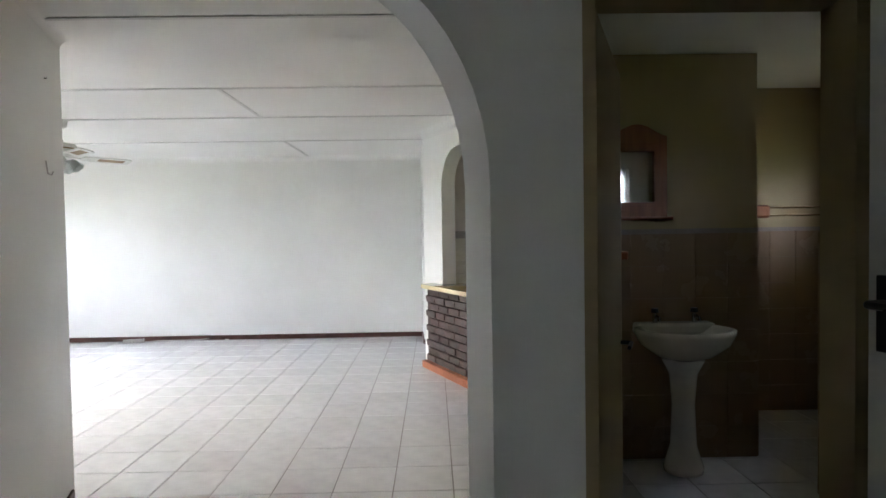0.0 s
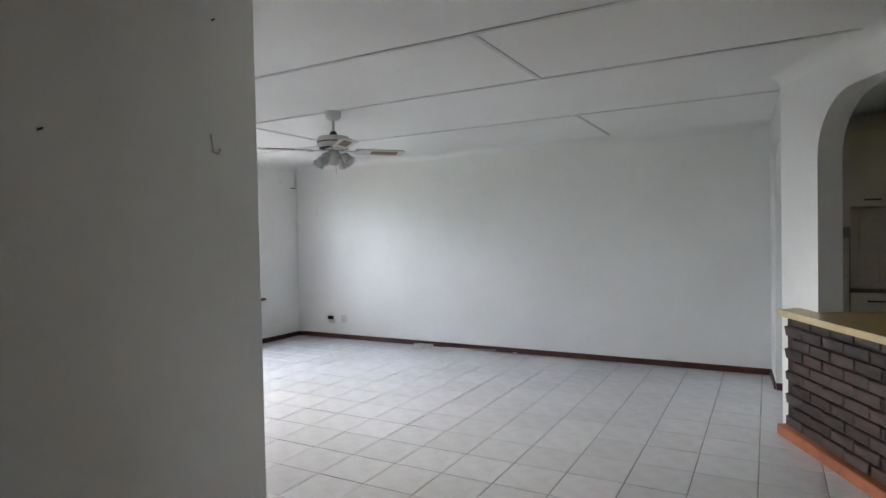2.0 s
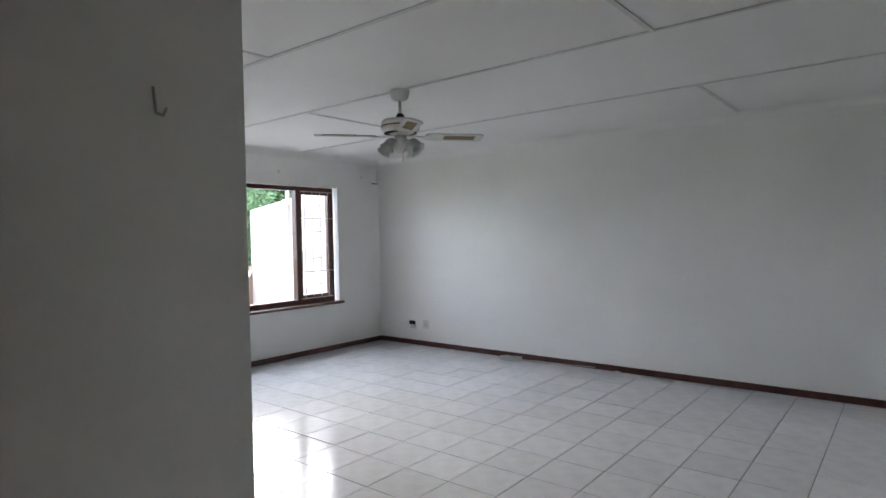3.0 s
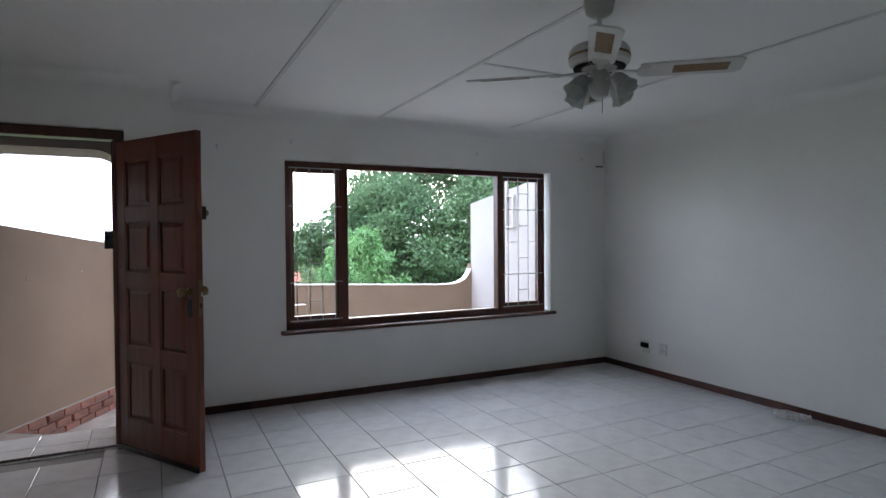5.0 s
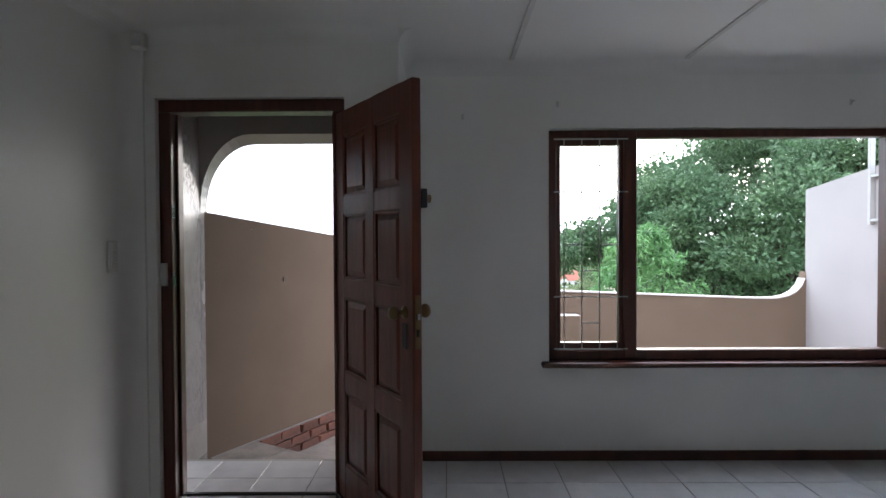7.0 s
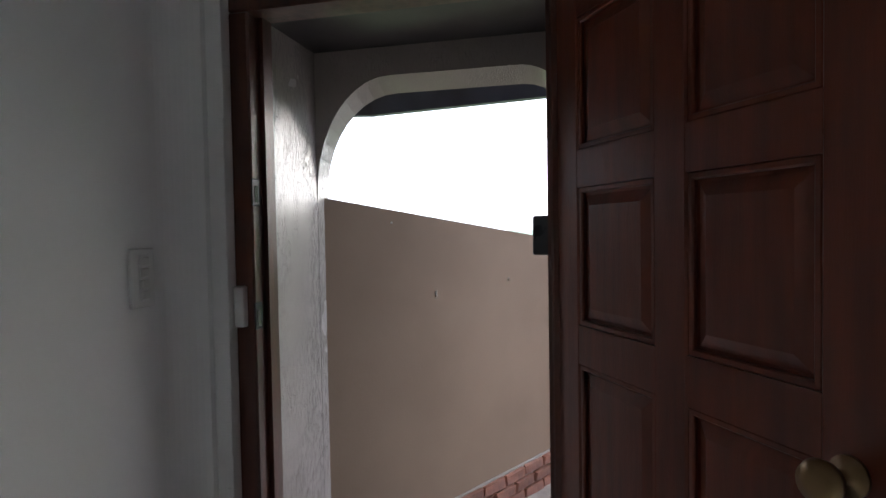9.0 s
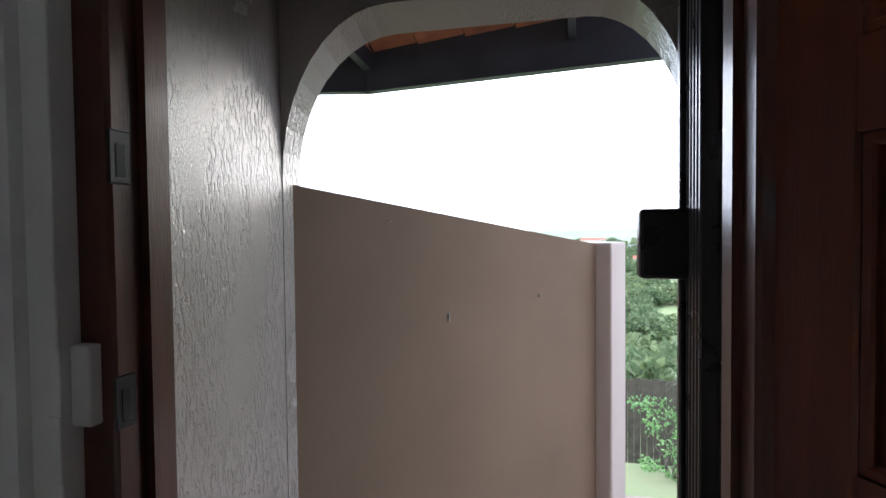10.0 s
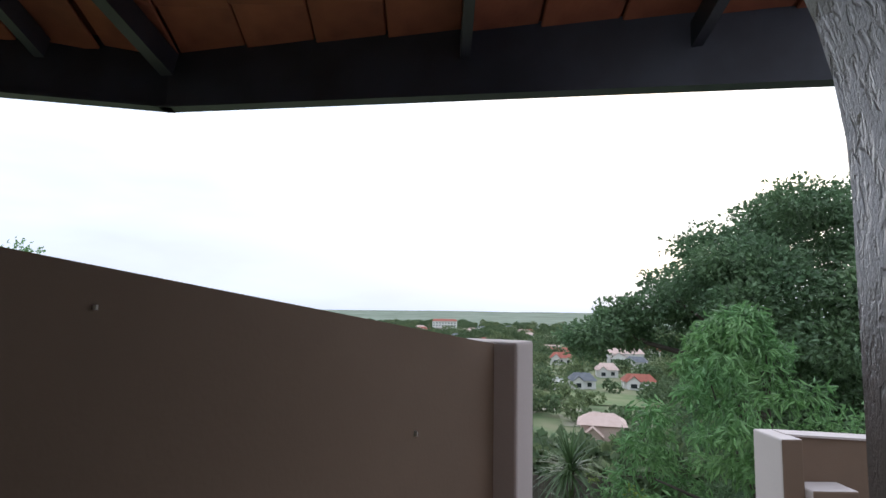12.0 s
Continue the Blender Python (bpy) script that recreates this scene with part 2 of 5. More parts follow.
def box(bm, x0, x1, y0, y1, z0, z1, m=None, bevel=0.0, segments=2):
    vs = bmesh.ops.create_cube(bm, size=1)["verts"]
    t = Matrix.Translation(((x0 + x1) / 2, (y0 + y1) / 2, (z0 + z1) / 2)) @ Matrix.Diagonal((abs(x1 - x0), abs(y1 - y0), abs(z1 - z0), 1))
    bmesh.ops.transform(bm, matrix=(m @ t) if m else t, verts=vs)
    if bevel:
        es = list({e for v in vs for e in v.link_edges})
        bmesh.ops.bevel(bm, geom=es, offset=bevel, segments=segments, affect='EDGES', profile=0.5)
    return vs


def boxed(*args, **kw):
    bm = bmesh.new()
    box(bm, *args, **kw)
    return bm


def cyl(bm, a, b, r0, r1=None, seg=16):
    a, b = Vector(a), Vector(b)
    d = b - a
    m = Matrix.Translation((a + b) / 2) @ d.to_track_quat('Z', 'Y').to_matrix().to_4x4()
    bmesh.ops.create_cone(bm, cap_ends=True, segments=seg, radius1=r0, radius2=r0 if r1 is None else r1, depth=d.length, matrix=m)


def sphere(bm, c, r, u=16, v=10, squash=(1, 1, 1)):
    bmesh.ops.create_uvsphere(bm, u_segments=u, v_segments=v, radius=r, matrix=Matrix.Translation(c) @ Matrix.Diagonal((*squash, 1)))


def lathe(bm, profile, centre, seg=28, squash=(1, 1)):
    """Turns a profile of (radius, height) about the upright axis."""
    rings = []
    for r, z in profile:
        rings.append([bm.verts.new((centre[0] + squash[0] * r * math.cos(k * math.tau / seg), centre[1] + squash[1] * r * math.sin(k * math.tau / seg), centre[2] + z)) for k in range(seg)])
    for p, q in zip(rings, rings[1:]):
        for k in range(seg):
            bm.faces.new((p[k], p[(k + 1) % seg], q[(k + 1) % seg], q[k]))
    bm.faces.new(rings[0][::-1])
    bm.faces.new(rings[-1])


def tube(bm, points, r, seg=8):
    for a, b in zip(points, points[1:]):
        cyl(bm, a, b, r, r, seg)
        sphere(bm, b, r, 8, 6)


def prism(bm, outline, holes, depth, m):
    """Extrudes a flat outline with holes, given in (s, z), by depth along the local y axis; m places it."""
    edges = []
    for loop in [outline, *holes]:
        vs = [bm.verts.new((s, 0, z)) for s, z in loop]
        edges += [bm.edges.new((vs[k], vs[(k + 1) % len(vs)])) for k in range(len(vs))]
    r = bmesh.ops.triangle_fill(bm, use_beauty=True, use_dissolve=False, edges=edges)
    faces = [f for f in r["geom"] if isinstance(f, bmesh.types.BMFace)]
    ext = bmesh.ops.extrude_face_region(bm, geom=faces)
    nv = [g for g in ext["geom"] if isinstance(g, bmesh.types.BMVert)]
    bmesh.ops.translate(bm, vec=(0, depth, 0), verts=nv)
    bmesh.ops.transform(bm, matrix=m, verts=bm.verts[:])


def arch(s0, s1, z0, spring, top, left=0.4, right=0.4, n=10):
    """An opening's outline: straight jambs, elliptic shoulders and a flat crown."""
    pts = [(s0, z0), (s1, z0)]
    if right:
        pts += [(s1 - right + right * math.cos(a), spring + (top - spring) * math.sin(a)) for a in [k * math.pi / 2 / n for k in range(n + 1)]]
    else:
        pts += [(s1, top)]
    if left:
        pts += [(s0 + left - left * math.sin(a), spring + (top - spring) * math.cos(a)) for a in [k * math.pi / 2 / n for k in range(n + 1)]]
    else:
        pts += [(s0, top)]
    return pts


def along(p, q):
    """Frame whose x axis runs from p to q on the plan, y axis to the left of that, z up; and the length."""
    d = Vector((q[0] - p[0], q[1] - p[1], 0))
    a = math.atan2(d.y, d.x)
    return Matrix.Translation((p[0], p[1], 0)) @ Matrix.Rotation(a, 4, 'Z'), d.length


H = 2.5      # ceiling height of the rooms
P = 0.3365   # floor tile pitch

# ---- the rooms ----
def wall(name, p, q, depth, outline, holes, mat, label, category="wall", lift=0.0):
    m, _ = along(p, q)
    bm = bmesh.new()
    prism(bm, outline, holes, depth, m @ Matrix.Translation((0, 0, lift)))
    return structure(name, bm, mat, label, category)


def rect(s0, s1, z0=0.0, z1=H):
    return [(s0, z0), (s1, z0), (s1, z1), (s0, z1)]


# lounge
wall("wall_far", (-0.23, 0), (6.42, 0), 0.22, rect(0, 6.65), [], white_paint, "long plain white-painted plaster wall with faint scuffs")
wall("wall_window", (0, -4.62), (0, 0), 0.23, rect(0, 4.62), [rect(1.105, 3.875, 0.62, 2.085)], white_paint, "white-painted wall round the wide timber window")
EX, EY = 0.60, -5.80   # faces of the wall round the front door and of the side wall
wall("wall_door", (EX, -6.02), (EX, -4.40), EX - 0.43, [(0, 0), (0.342, 0), (0.342, 2.147), (1.335, 2.147), (1.335, 1.9), (1.62, 1.9), (1.62, H), (0, H)], [], white_paint, "white-painted wall round the front door")
structure("wall_door_post", boxed(0.43, 0.55, -4.69, -4.40, 0, 1.9), white_paint, "white-painted wall behind the open front door", "wall")
wall("wall_jog", (0.43, -4.40), (-0.02, -4.40), 0.05, rect(0, 0.45), [], white_paint, "short white return wall behind the open door")
wall("wall_entry", (4.62, EY), (EX, EY), 0.15, rect(0, 4.62 - EX), [], enamel_paint, "white-painted side wall by the front door")
# the plaster sweeps round the corner beside the door in a soft curve
bm = bmesh.new()
CR = 0.15
curve = [(EX + CR - CR * math.sin(a), EY + CR - CR * math.cos(a)) for a in [k * math.pi / 28 for k in range(15)]]
curve = [(EX + CR, EY - 0.02)] + curve[:10] + [(EX - 0.02, curve[9][1])]
low, high = [bm.verts.new((x, y, 0)) for x, y in curve], [bm.verts.new((x, y, H)) for x, y in curve]
for k in range(len(curve)):
    j = (k + 1) % len(curve)
    bm.faces.new((low[k], low[j], high[j], high[k]))
bm.faces.new(low[::-1])
bm.faces.new(high)
structure("wall_corner", bm, enamel_paint, "rounded white plaster corner beside the front door", "wall", smooth=False)
wall("wall_niche", (6.14, 0), (6.237, -1.843), 0.13, [(0, 0), (0.58, 0)] + [(s, z) for s, z in arch(0.58, 1.66, 0, 1.75, 2.12, 0.4, 0.4)[2:][::-1]] + [(1.66, 0), (1.764, 0), (1.764, H), (0, H)], [], white_paint, "white wall with a shallow arched niche")
structure("wall_niche_back", boxed(6.335, 6.40, -1.75, -0.05, 0, H), white_paint, "white back of the arched niche", "wall")
diag, diag_len = along((6.2, -1.764), (7.26, -4.03))
bm = bmesh.new()
prism(bm, rect(0, diag_len), [arch(0.45, 2.15, 0.86, 1.88, 2.25, 0.36, 0.36)], 0.15, diag)
structure("wall_kitchen", bm, white_paint, "white slanting wall with a wide arched kitchen hatch", "wall")
# hall and bathroom side
wall("wall_hall", (5.82, -9.2), (4.295, -4.81), 0.16, rect(0, 4.647), [], white_paint, "white-painted hall wall with picture hooks")
shoulder = [(6.43 - 4.86, 0)] + [(6.43 - 0.5 + 0.5 * math.cos(a) - 4.86, 1.55 + 0.62 * math.sin(a)) for a in [k * math.pi / 24 for k in range(13)]]
wall("wall_arch", (4.86, -6.55), (10.0, -6.55), 0.15,
     [(0, H), (5.14, H), (5.14, 0), (2.57, 0), (2.57, 2.06), (1.83, 2.06), (1.83, 0)] + shoulder + [(0, 2.17)], [rect(3.08, 3.3, 1.5, 2.0)], white_paint, "white wall with a wide plaster arch to the lounge")
for v in bpy.data.objects["wall_arch"].data.vertices:  # the jamb leans inward to the lounge side
    if 5.0 < v.co.x < 6.5 and v.co.z < 2.3:
        v.co.x += 0.022 if v.co.y < -6.5 else -0.034
wall("wall_hall_back", (5.6, -9.2), (8.0, -9.2), -0.15, rect(0, 2.4), [], white_paint, "plain white hall end wall")
# the opening in this wall is added to let daylight into the hall
wall("wall_hall_side", (7.75, -9.2), (7.75, -6.55), -0.15, rect(0, 2.65), [rect(0.1, 0.42, 1.2, 2.0)], white_paint, "white hall side wall with an added light opening")
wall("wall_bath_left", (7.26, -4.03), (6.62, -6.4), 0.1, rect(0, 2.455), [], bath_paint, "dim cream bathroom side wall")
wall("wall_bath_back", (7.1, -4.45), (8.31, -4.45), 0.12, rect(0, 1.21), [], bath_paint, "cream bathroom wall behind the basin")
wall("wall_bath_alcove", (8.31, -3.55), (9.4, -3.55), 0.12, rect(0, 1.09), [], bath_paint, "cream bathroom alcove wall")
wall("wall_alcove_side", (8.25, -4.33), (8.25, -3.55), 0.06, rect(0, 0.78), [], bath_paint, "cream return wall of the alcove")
# opening added here so that daylight reaches the alcove
wall("wall_bath_right", (9.4, -6.4), (9.4, -3.4), -0.12, rect(0, 3.0), [rect(2.07, 2.47, 1.45, 1.95)], bath_paint, "cream bathroom wall with a small added light opening")
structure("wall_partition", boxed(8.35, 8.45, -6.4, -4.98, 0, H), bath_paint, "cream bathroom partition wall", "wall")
# kitchen
wall("wall_kitchen_pier", (6.40, -0.6), (6.72, -0.6), 0.85, rect(0, 0.32), [], kitchen_paint, "pinkish cream kitchen wall end")
wall("wall_kitchen_back", (6.72, 0.25), (10.0, 0.25), 0.15, rect(0, 3.28), [], kitchen_paint, "pinkish cream kitchen wall")
# its window opening is added, to light the kitchen from out of view
wall("wall_kitchen_right", (10.0, -3.49), (10.0, 0.4), -0.15, rect(0, 3.89), [rect(1.4, 2.0, 1.35, 2.05)], kitchen_paint, "cream kitchen end wall")
wall("wall_kitchen_front", (7.2, -4.33), (8.31, -4.33), 0.06, rect(0, 1.11), [], kitchen_paint, "plain kitchen wall")
wall("wall_kitchen_side", (8.31, -3.43), (10, -3.43), 0.06, rect(0, 1.69), [], kitchen_paint, "plain kitchen wall")

# ceiling with its cover strips, and a small cove along the lounge walls
bm = bmesh.new()
box(bm, -0.2, 10.1, -9.3, 0.4, H, H + 0.08)
structure("ceiling", bm, ceiling_paint, "flat white board ceiling with cover strips", "ceiling")


def strip(x0, x1, y0, y1):
    b = boxed(min(x0, x1), max(x0, x1), min(y0, y1), max(y0, y1), H - 0.007, H + 0.002)
    return structure("trim_ceiling_strip", b, strip_paint, "narrow white ceiling cover strip", "ceiling strip")


for y, x0, x1 in ((-5.14, 4.4, 7.0), (-3.75, 0.03, 7.2), (-2.68, 0.03, 6.6), (-1.33, 0.03, 6.2)):
    strip(x0, x1, y - 0.014, y + 0.014)
for x, y0, y1 in ((4.76, -3.736, -2.694), (4.61, -1.316, -0.02), (1.86, -2.666, -1.344), (2.9, -5.126, -3.764)):
    strip(x - 0.014, x + 0.014, y0, y1)


def cove(p, q, name="trim_cove", r=0.09):
    m, length = along(p, q)
    prof = [(0, H), (0, H - r)] + [(r - r * math.cos(a), H - r + r * math.sin(a)) for a in [k * math.pi / 16 for k in range(1, 8)]] + [(r, H)]
    b = bmesh.new()
    ends = [[b.verts.new((s, -y, z)) for y, z in prof] for s in (0, length)]
    for k in range(len(prof)):
        j = (k + 1) % len(prof)
        b.faces.new((ends[0][k], ends[0][j], ends[1][j], ends[1][k]))
    b.faces.new(ends[0][::-1])
    b.faces.new(ends[1])
    bmesh.ops.transform(b, matrix=m, verts=b.verts[:])
    return structure(name, b, ceiling_paint, "rounded white plaster cove", "cornice", smooth=False)


cove((0, 0), (6.14, 0))
cove((0, -4.6), (0, 0))
cove((EX, EY), (EX, -4.40))
cove((EX, -4.40), (0, -4.40))
cove((4.6, EY), (EX, EY))
cove((5.82, -9.2), (4.295, -4.81), r=0.05)
cove((6.2, -1.764), (7.26, -4.03))

# skirtings
def skirting(p, q, h=0.062, t=0.016):
    m, length = along(p, q)
    b = boxed(0, length, -t, 0.002, 0.0, h, m=m, bevel=0.004, segments=1)
    return structure("baseboard", b, skirting_wood, "dark red-brown varnished timber skirting", "skirting board")


skirting((0.0, 0), (6.14, 0))
skirting((0, -4.38), (0, -0.017))
skirting((0.533, -4.40), (0.017, -4.40))
skirting((4.5, EY), (EX + 0.15, EY))
skirting((6.14, -0.02), (6.17, -0.565))
skirting((6.172, -0.58), (6.33, -0.58))
skirting((5.0, -6.843), (4.31, -4.86))

# bathroom tiled dado
def dado(name, p, q, mat, h=1.43, w=0.2, hh=0.2, thick=0.01):
    m, length = along(p, q)
    base = structure(name, boxed(0, length, -0.004, 0.002, 0.0, h, m=m), mortar_pale, "tiled lower wall", "tile dado")
    b = bmesh.new()
    for r in range(int(h / hh)):
        for c in range(int(math.ceil(length / w))):
            s1 = min((c + 1) * w, length) - 0.002
            if s1 - c * w > 0.02:
                box(b, c * w, s1, -thick, -0.003, r * hh + 0.001, (r + 1) * hh - 0.001, m=m)
    tagged(part("tiles", b, mat, base), kind="stuff")
    return base


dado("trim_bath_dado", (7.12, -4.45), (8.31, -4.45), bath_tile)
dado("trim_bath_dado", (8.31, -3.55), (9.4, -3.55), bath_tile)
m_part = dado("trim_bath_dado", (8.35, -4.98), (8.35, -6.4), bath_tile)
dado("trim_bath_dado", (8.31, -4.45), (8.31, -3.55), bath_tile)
dado("trim_kitchen_dado", (6.41, -0.6), (6.72, -0.6), kitchen_tile, 1.44, 0.15, 0.15)
dado("trim_kitchen_dado", (6.73, 0.25), (8.9, 0.25), kitchen_tile, 1.65, 0.15, 0.15)

# floor bed
structure("floor", boxed(0.0, 10.1, -9.3, 0.4, -0.12, -0.005), grout, "white ceramic tile floor with dark grout", "floor")
floor = bpy.data.objects["floor"]

# ---- porch and front door ----
wall("wall_porch_left", (0.43, -5.89), (-0.555, -5.89), 0.12, rect(0, 0.985, -0.5, 2.6), [], porch_plaster, "grey-brown wall of rough dragged plaster")
wall("wall_porch_right", (-0.555, -4.63), (0.43, -4.63), 0.06, rect(0, 0.985, -0.5, 2.6), [], porch_plaster, "grey-brown wall of rough dragged plaster")
bm = bmesh.new()
m, _ = along((-0.44, -6.3), (-0.44, -4.555))
prism(bm, rect(0, 1.745, -0.5, 3.4), [arch(0.412, 1.668, -0.49, 1.62, 2.11, 0.36, 0.30)], 0.117, m)
for v in bm.verts:  # the crown is splayed, higher on the porch side
    if 1.63 < v.co.z < 2.3:
        v.co.z += (0.03 if v.co.x > -0.5 else -0.025) * (v.co.z - 1.63) / 0.48
structure("wall_porch_arch", bm, porch_plaster, "brown plastered porch arch with rounded shoulders", "arch")
structure("ceiling_porch", boxed(-0.44, 0.43, -5.89, -4.63, 2.27, 2.33), dark_board, "dark brown boarded porch ceiling", "ceiling")
structure("wall_house_side", boxed(-0.555, -0.44, -9.3, -6.3, -0.6, 3.4), brown_render, "brown rendered outer wall", "wall")
wall("wall_house_front", (-0.235, -4.5), (-0.235, 0.0), 0.02, rect(0, 4.5, -0.5, 2.9), [rect(0.985, 3.755, 0.62, 2.085)], pink_render, "pale rendered outer wall round the window")

frame_ob = thing("door_frame", (0.49, -5.185, 0.0), "dark varnished timber door frame set in the wall", "door frame")
for y0, y1 in ((-5.68, -5.615), (-4.755, -4.69)):
    part("jamb", boxed(0.445, 0.565, y0, y1, 0.0, 2.08, bevel=0.006, segments=1), frame_wood, frame_ob)
    part("stop", boxed(0.455, 0.505, y0 - 0.012 if y1 > -5 else y1 - 0.002, y0 + 0.002 if y1 > -5 else y1 + 0.014, 0.0, 2.078), frame_wood, frame_ob)
part("head", boxed(0.445, 0.565, -5.68, -4.69, 2.08, 2.145, bevel=0.006, segments=1), frame_wood, frame_ob)
part("threshold", boxed(0.47, 0.50, -5.61, -4.76, -0.004, 0.012, bevel=0.004, segments=1), black_gloss, frame_ob, "black threshold strip")
for z in (1.555, 1.19):
    pl = part("strike_plate", boxed(0.527, 0.568, -5.617, -5.6115, z - 0.04, z + 0.04, bevel=0.002, segments=1), steel_dark, frame_ob, "worn dark steel strike plate")
    part("slot", boxed(0.538, 0.556, -5.613, -5.6105, z - 0.03, z + 0.02), black_gloss, pl)
part("keeper", boxed(0.563, 0.588, -5.672, -5.638, 1.16, 1.28, bevel=0.004), white_plastic, frame_ob, "painted latch keeper")
# chipped plaster edge round the frame
b = bmesh.new()
rc = random.Random(3)
for k in range(22):
    z = k * 0.098
    w = rc.uniform(0.004, 0.012)
    box(b, EX - 0.004, EX + rc.uniform(0.003, 0.006), -5.686 - w, -5.676, z, z + 0.101, bevel=0.002, segments=1)
box(b, EX - 0.004, EX + 0.004, -5.69, -4.69, 2.145, 2.158, bevel=0.002, segments=1)
structure("trim_plaster_edge", b, white_paint, "chipped plaster edge beside the door frame", "plaster edge")


def door_leaf(w=0.865, h=2.05, t=0.042):
    """A meranti leaf with two columns of four raised panels; hinge edge at the origin, closed along +x."""
    leaf = thing("front_door", (0, 0, 0), "open red-brown varnished hardwood front door with eight raised panels", "door")
    cols = [(0.115, 0.395), (0.485, 0.75)]
    rows_z = [(0.21, 0.60), (0.70, 1.09), (1.185, 1.52), (1.61, 1.925)]
    body = bmesh.new()
    for x0, x1 in ((0, 0.115), (0.395, 0.485), (0.75, w)):
        box(body, x0, x1, 0, t, 0, h, bevel=0.004, segments=1)
    zs = [0] + [z for r in rows_z for z in r] + [h]
    for x0, x1 in cols:
        for z0, z1 in zip(zs[0::2], zs[1::2]):
            box(body, x0 - 0.002, x1 + 0.002, 0.001, t - 0.001, z0, z1)
    part("frame", body, meranti, leaf)
    for x0, x1 in cols:
        for z0, z1 in rows_z:
            panel = bmesh.new()
            box(panel, x0, x1, t * 0.36, t * 0.64, z0, z1)
            for y, s in ((t * 0.36, -1), (t * 0.64, 1)):
                c = 0.045
                o = [panel.verts.new((x, y + s * 0.001, z)) for x, z in ((x0 + 0.02, z0 + 0.02), (x1 - 0.02, z0 + 0.02), (x1 - 0.02, z1 - 0.02), (x0 + 0.02, z1 - 0.02))]
                i = [panel.verts.new((x, y + s * 0.011, z)) for x, z in ((x0 + c, z0 + c), (x1 - c, z0 + c), (x1 - c, z1 - c), (x0 + c, z1 - c))]
                panel.faces.new(i)
                for k in range(4):
                    panel.faces.new((o[k], o[(k + 1) % 4], i[(k + 1) % 4], i[k]))
                for xa, xb, za, zb in ((x0, x1, z0, z0 + 0.014), (x0, x1, z1 - 0.014, z1), (x0, x0 + 0.014, z0, z1), (x1 - 0.014, x1, z0, z1)):
                    box(panel, xa, xb, y, y + s * 0.012, za, zb, bevel=0.003, segments=1)
            part("panel", panel, meranti, leaf)
    knob_x = w - 0.07
    for y, s in ((0, -1), (t, 1)):
        k = bmesh.new()
        lathe(k, [(0.028, 0), (0.028, 0.006), (0.011, 0.01), (0.011, 0.035), (0.026, 0.042), (0.031, 0.055), (0.026, 0.068), (0.008, 0.073)], (0, 0, 0), 20)
        bmesh.ops.transform(k, matrix=Matrix.Translation((knob_x, y, 1.085)) @ Matrix.Rotation(radians(90 if s < 0 else -90), 4, 'X'), verts=k.verts[:])
        part("knob", k, brass, leaf, "tarnished brass door knob", smooth=True)
    part("escutcheon", boxed(knob_x - 0.022, knob_x + 0.022, -0.005, 0.001, 0.93, 1.04, bevel=0.003, segments=1), steel_dark, leaf, "dark steel keyhole plate")
    lockp = part("lock_plate", boxed(w - 0.001, w + 0.004, 0.009, t - 0.009, 0.94, 1.16, bevel=0.001, segments=1), brass, leaf, "worn brass lock plate")
    part("bolt", boxed(w + 0.003, w + 0.012, 0.014, t - 0.014, 1.06, 1.085), chrome, lockp)
    part("keyway", boxed(w + 0.003, w + 0.0055, 0.016, t - 0.016, 0.99, 1.02), black_gloss, lockp)
    b1 = boxed(w - 0.10, w + 0.002, t, t + 0.03, 1.52, 1.60, bevel=0.006)
    nl = part("night_latch", b1, steel_dark, leaf, "dark night latch case")
    c1 = bmesh.new()
    cyl(c1, (w - 0.03, t + 0.03, 1.56), (w - 0.03, t + 0.055, 1.56), 0.014, 0.018)
    part("latch_knob", c1, brass, nl)
    part("weather_bar", boxed(0.0, w, -0.014, 0.0, 0.0, 0.035, bevel=0.005), black_gloss, leaf, "black rubber weather strip")
    for z in (0.25, 1.02, 1.8):
        hg = bmesh.new()
        cyl(hg, (-0.004, t / 2 + 0.025, z - 0.05), (-0.004, t / 2 + 0.025, z + 0.05), 0.007, seg=10)
        part("hinge", hg, steel_dark, leaf)
    return leaf


leaf = door_leaf()
leaf.matrix_world = pose(0.545, -4.748, 0.012, 0, 0, 31.8)

# collapsed trellis security gate against the porch wall
gate = thing("security_gate", (0.15, -4.78, 0.0), "collapsed black steel trellis security gate with a lock box", "security gate")
for k in range(5):
    x = 0.105 + k * 0.03
    part("upright", boxed(x, x + 0.016, -4.755, -4.69, 0.03, 2.2, bevel=0.003, segments=1), black_metal, gate)
    st = bmesh.new()
    for j in range(7):
        z = 0.2 + j * 0.3
        cyl(st, (x + 0.019, -4.722, z - 0.1), (x + 0.027, -4.722, z + 0.12), 0.004, seg=8)
    part("lattice", st, black_metal, gate)
part("lead_post", boxed(0.07, 0.10, -4.765, -4.69, 0.03, 2.2, bevel=0.004, segments=1), black_metal, gate)
lb = part("lock_box", boxed(0.06, 0.125, -4.84, -4.735, 1.345, 1.478, bevel=0.008), black_metal, gate, "black lock box with a keyhole")
part("keyhole", boxed(0.0565, 0.061, -4.80, -4.79, 1.375, 1.405), black_gloss, lb)
part("track", boxed(0.05, 0.42, -4.765, -4.69, 2.2, 2.265), black_metal, gate)
part("bottom_track", boxed(0.05, 0.42, -4.75, -4.70, 0.003, 0.025), black_metal, gate)

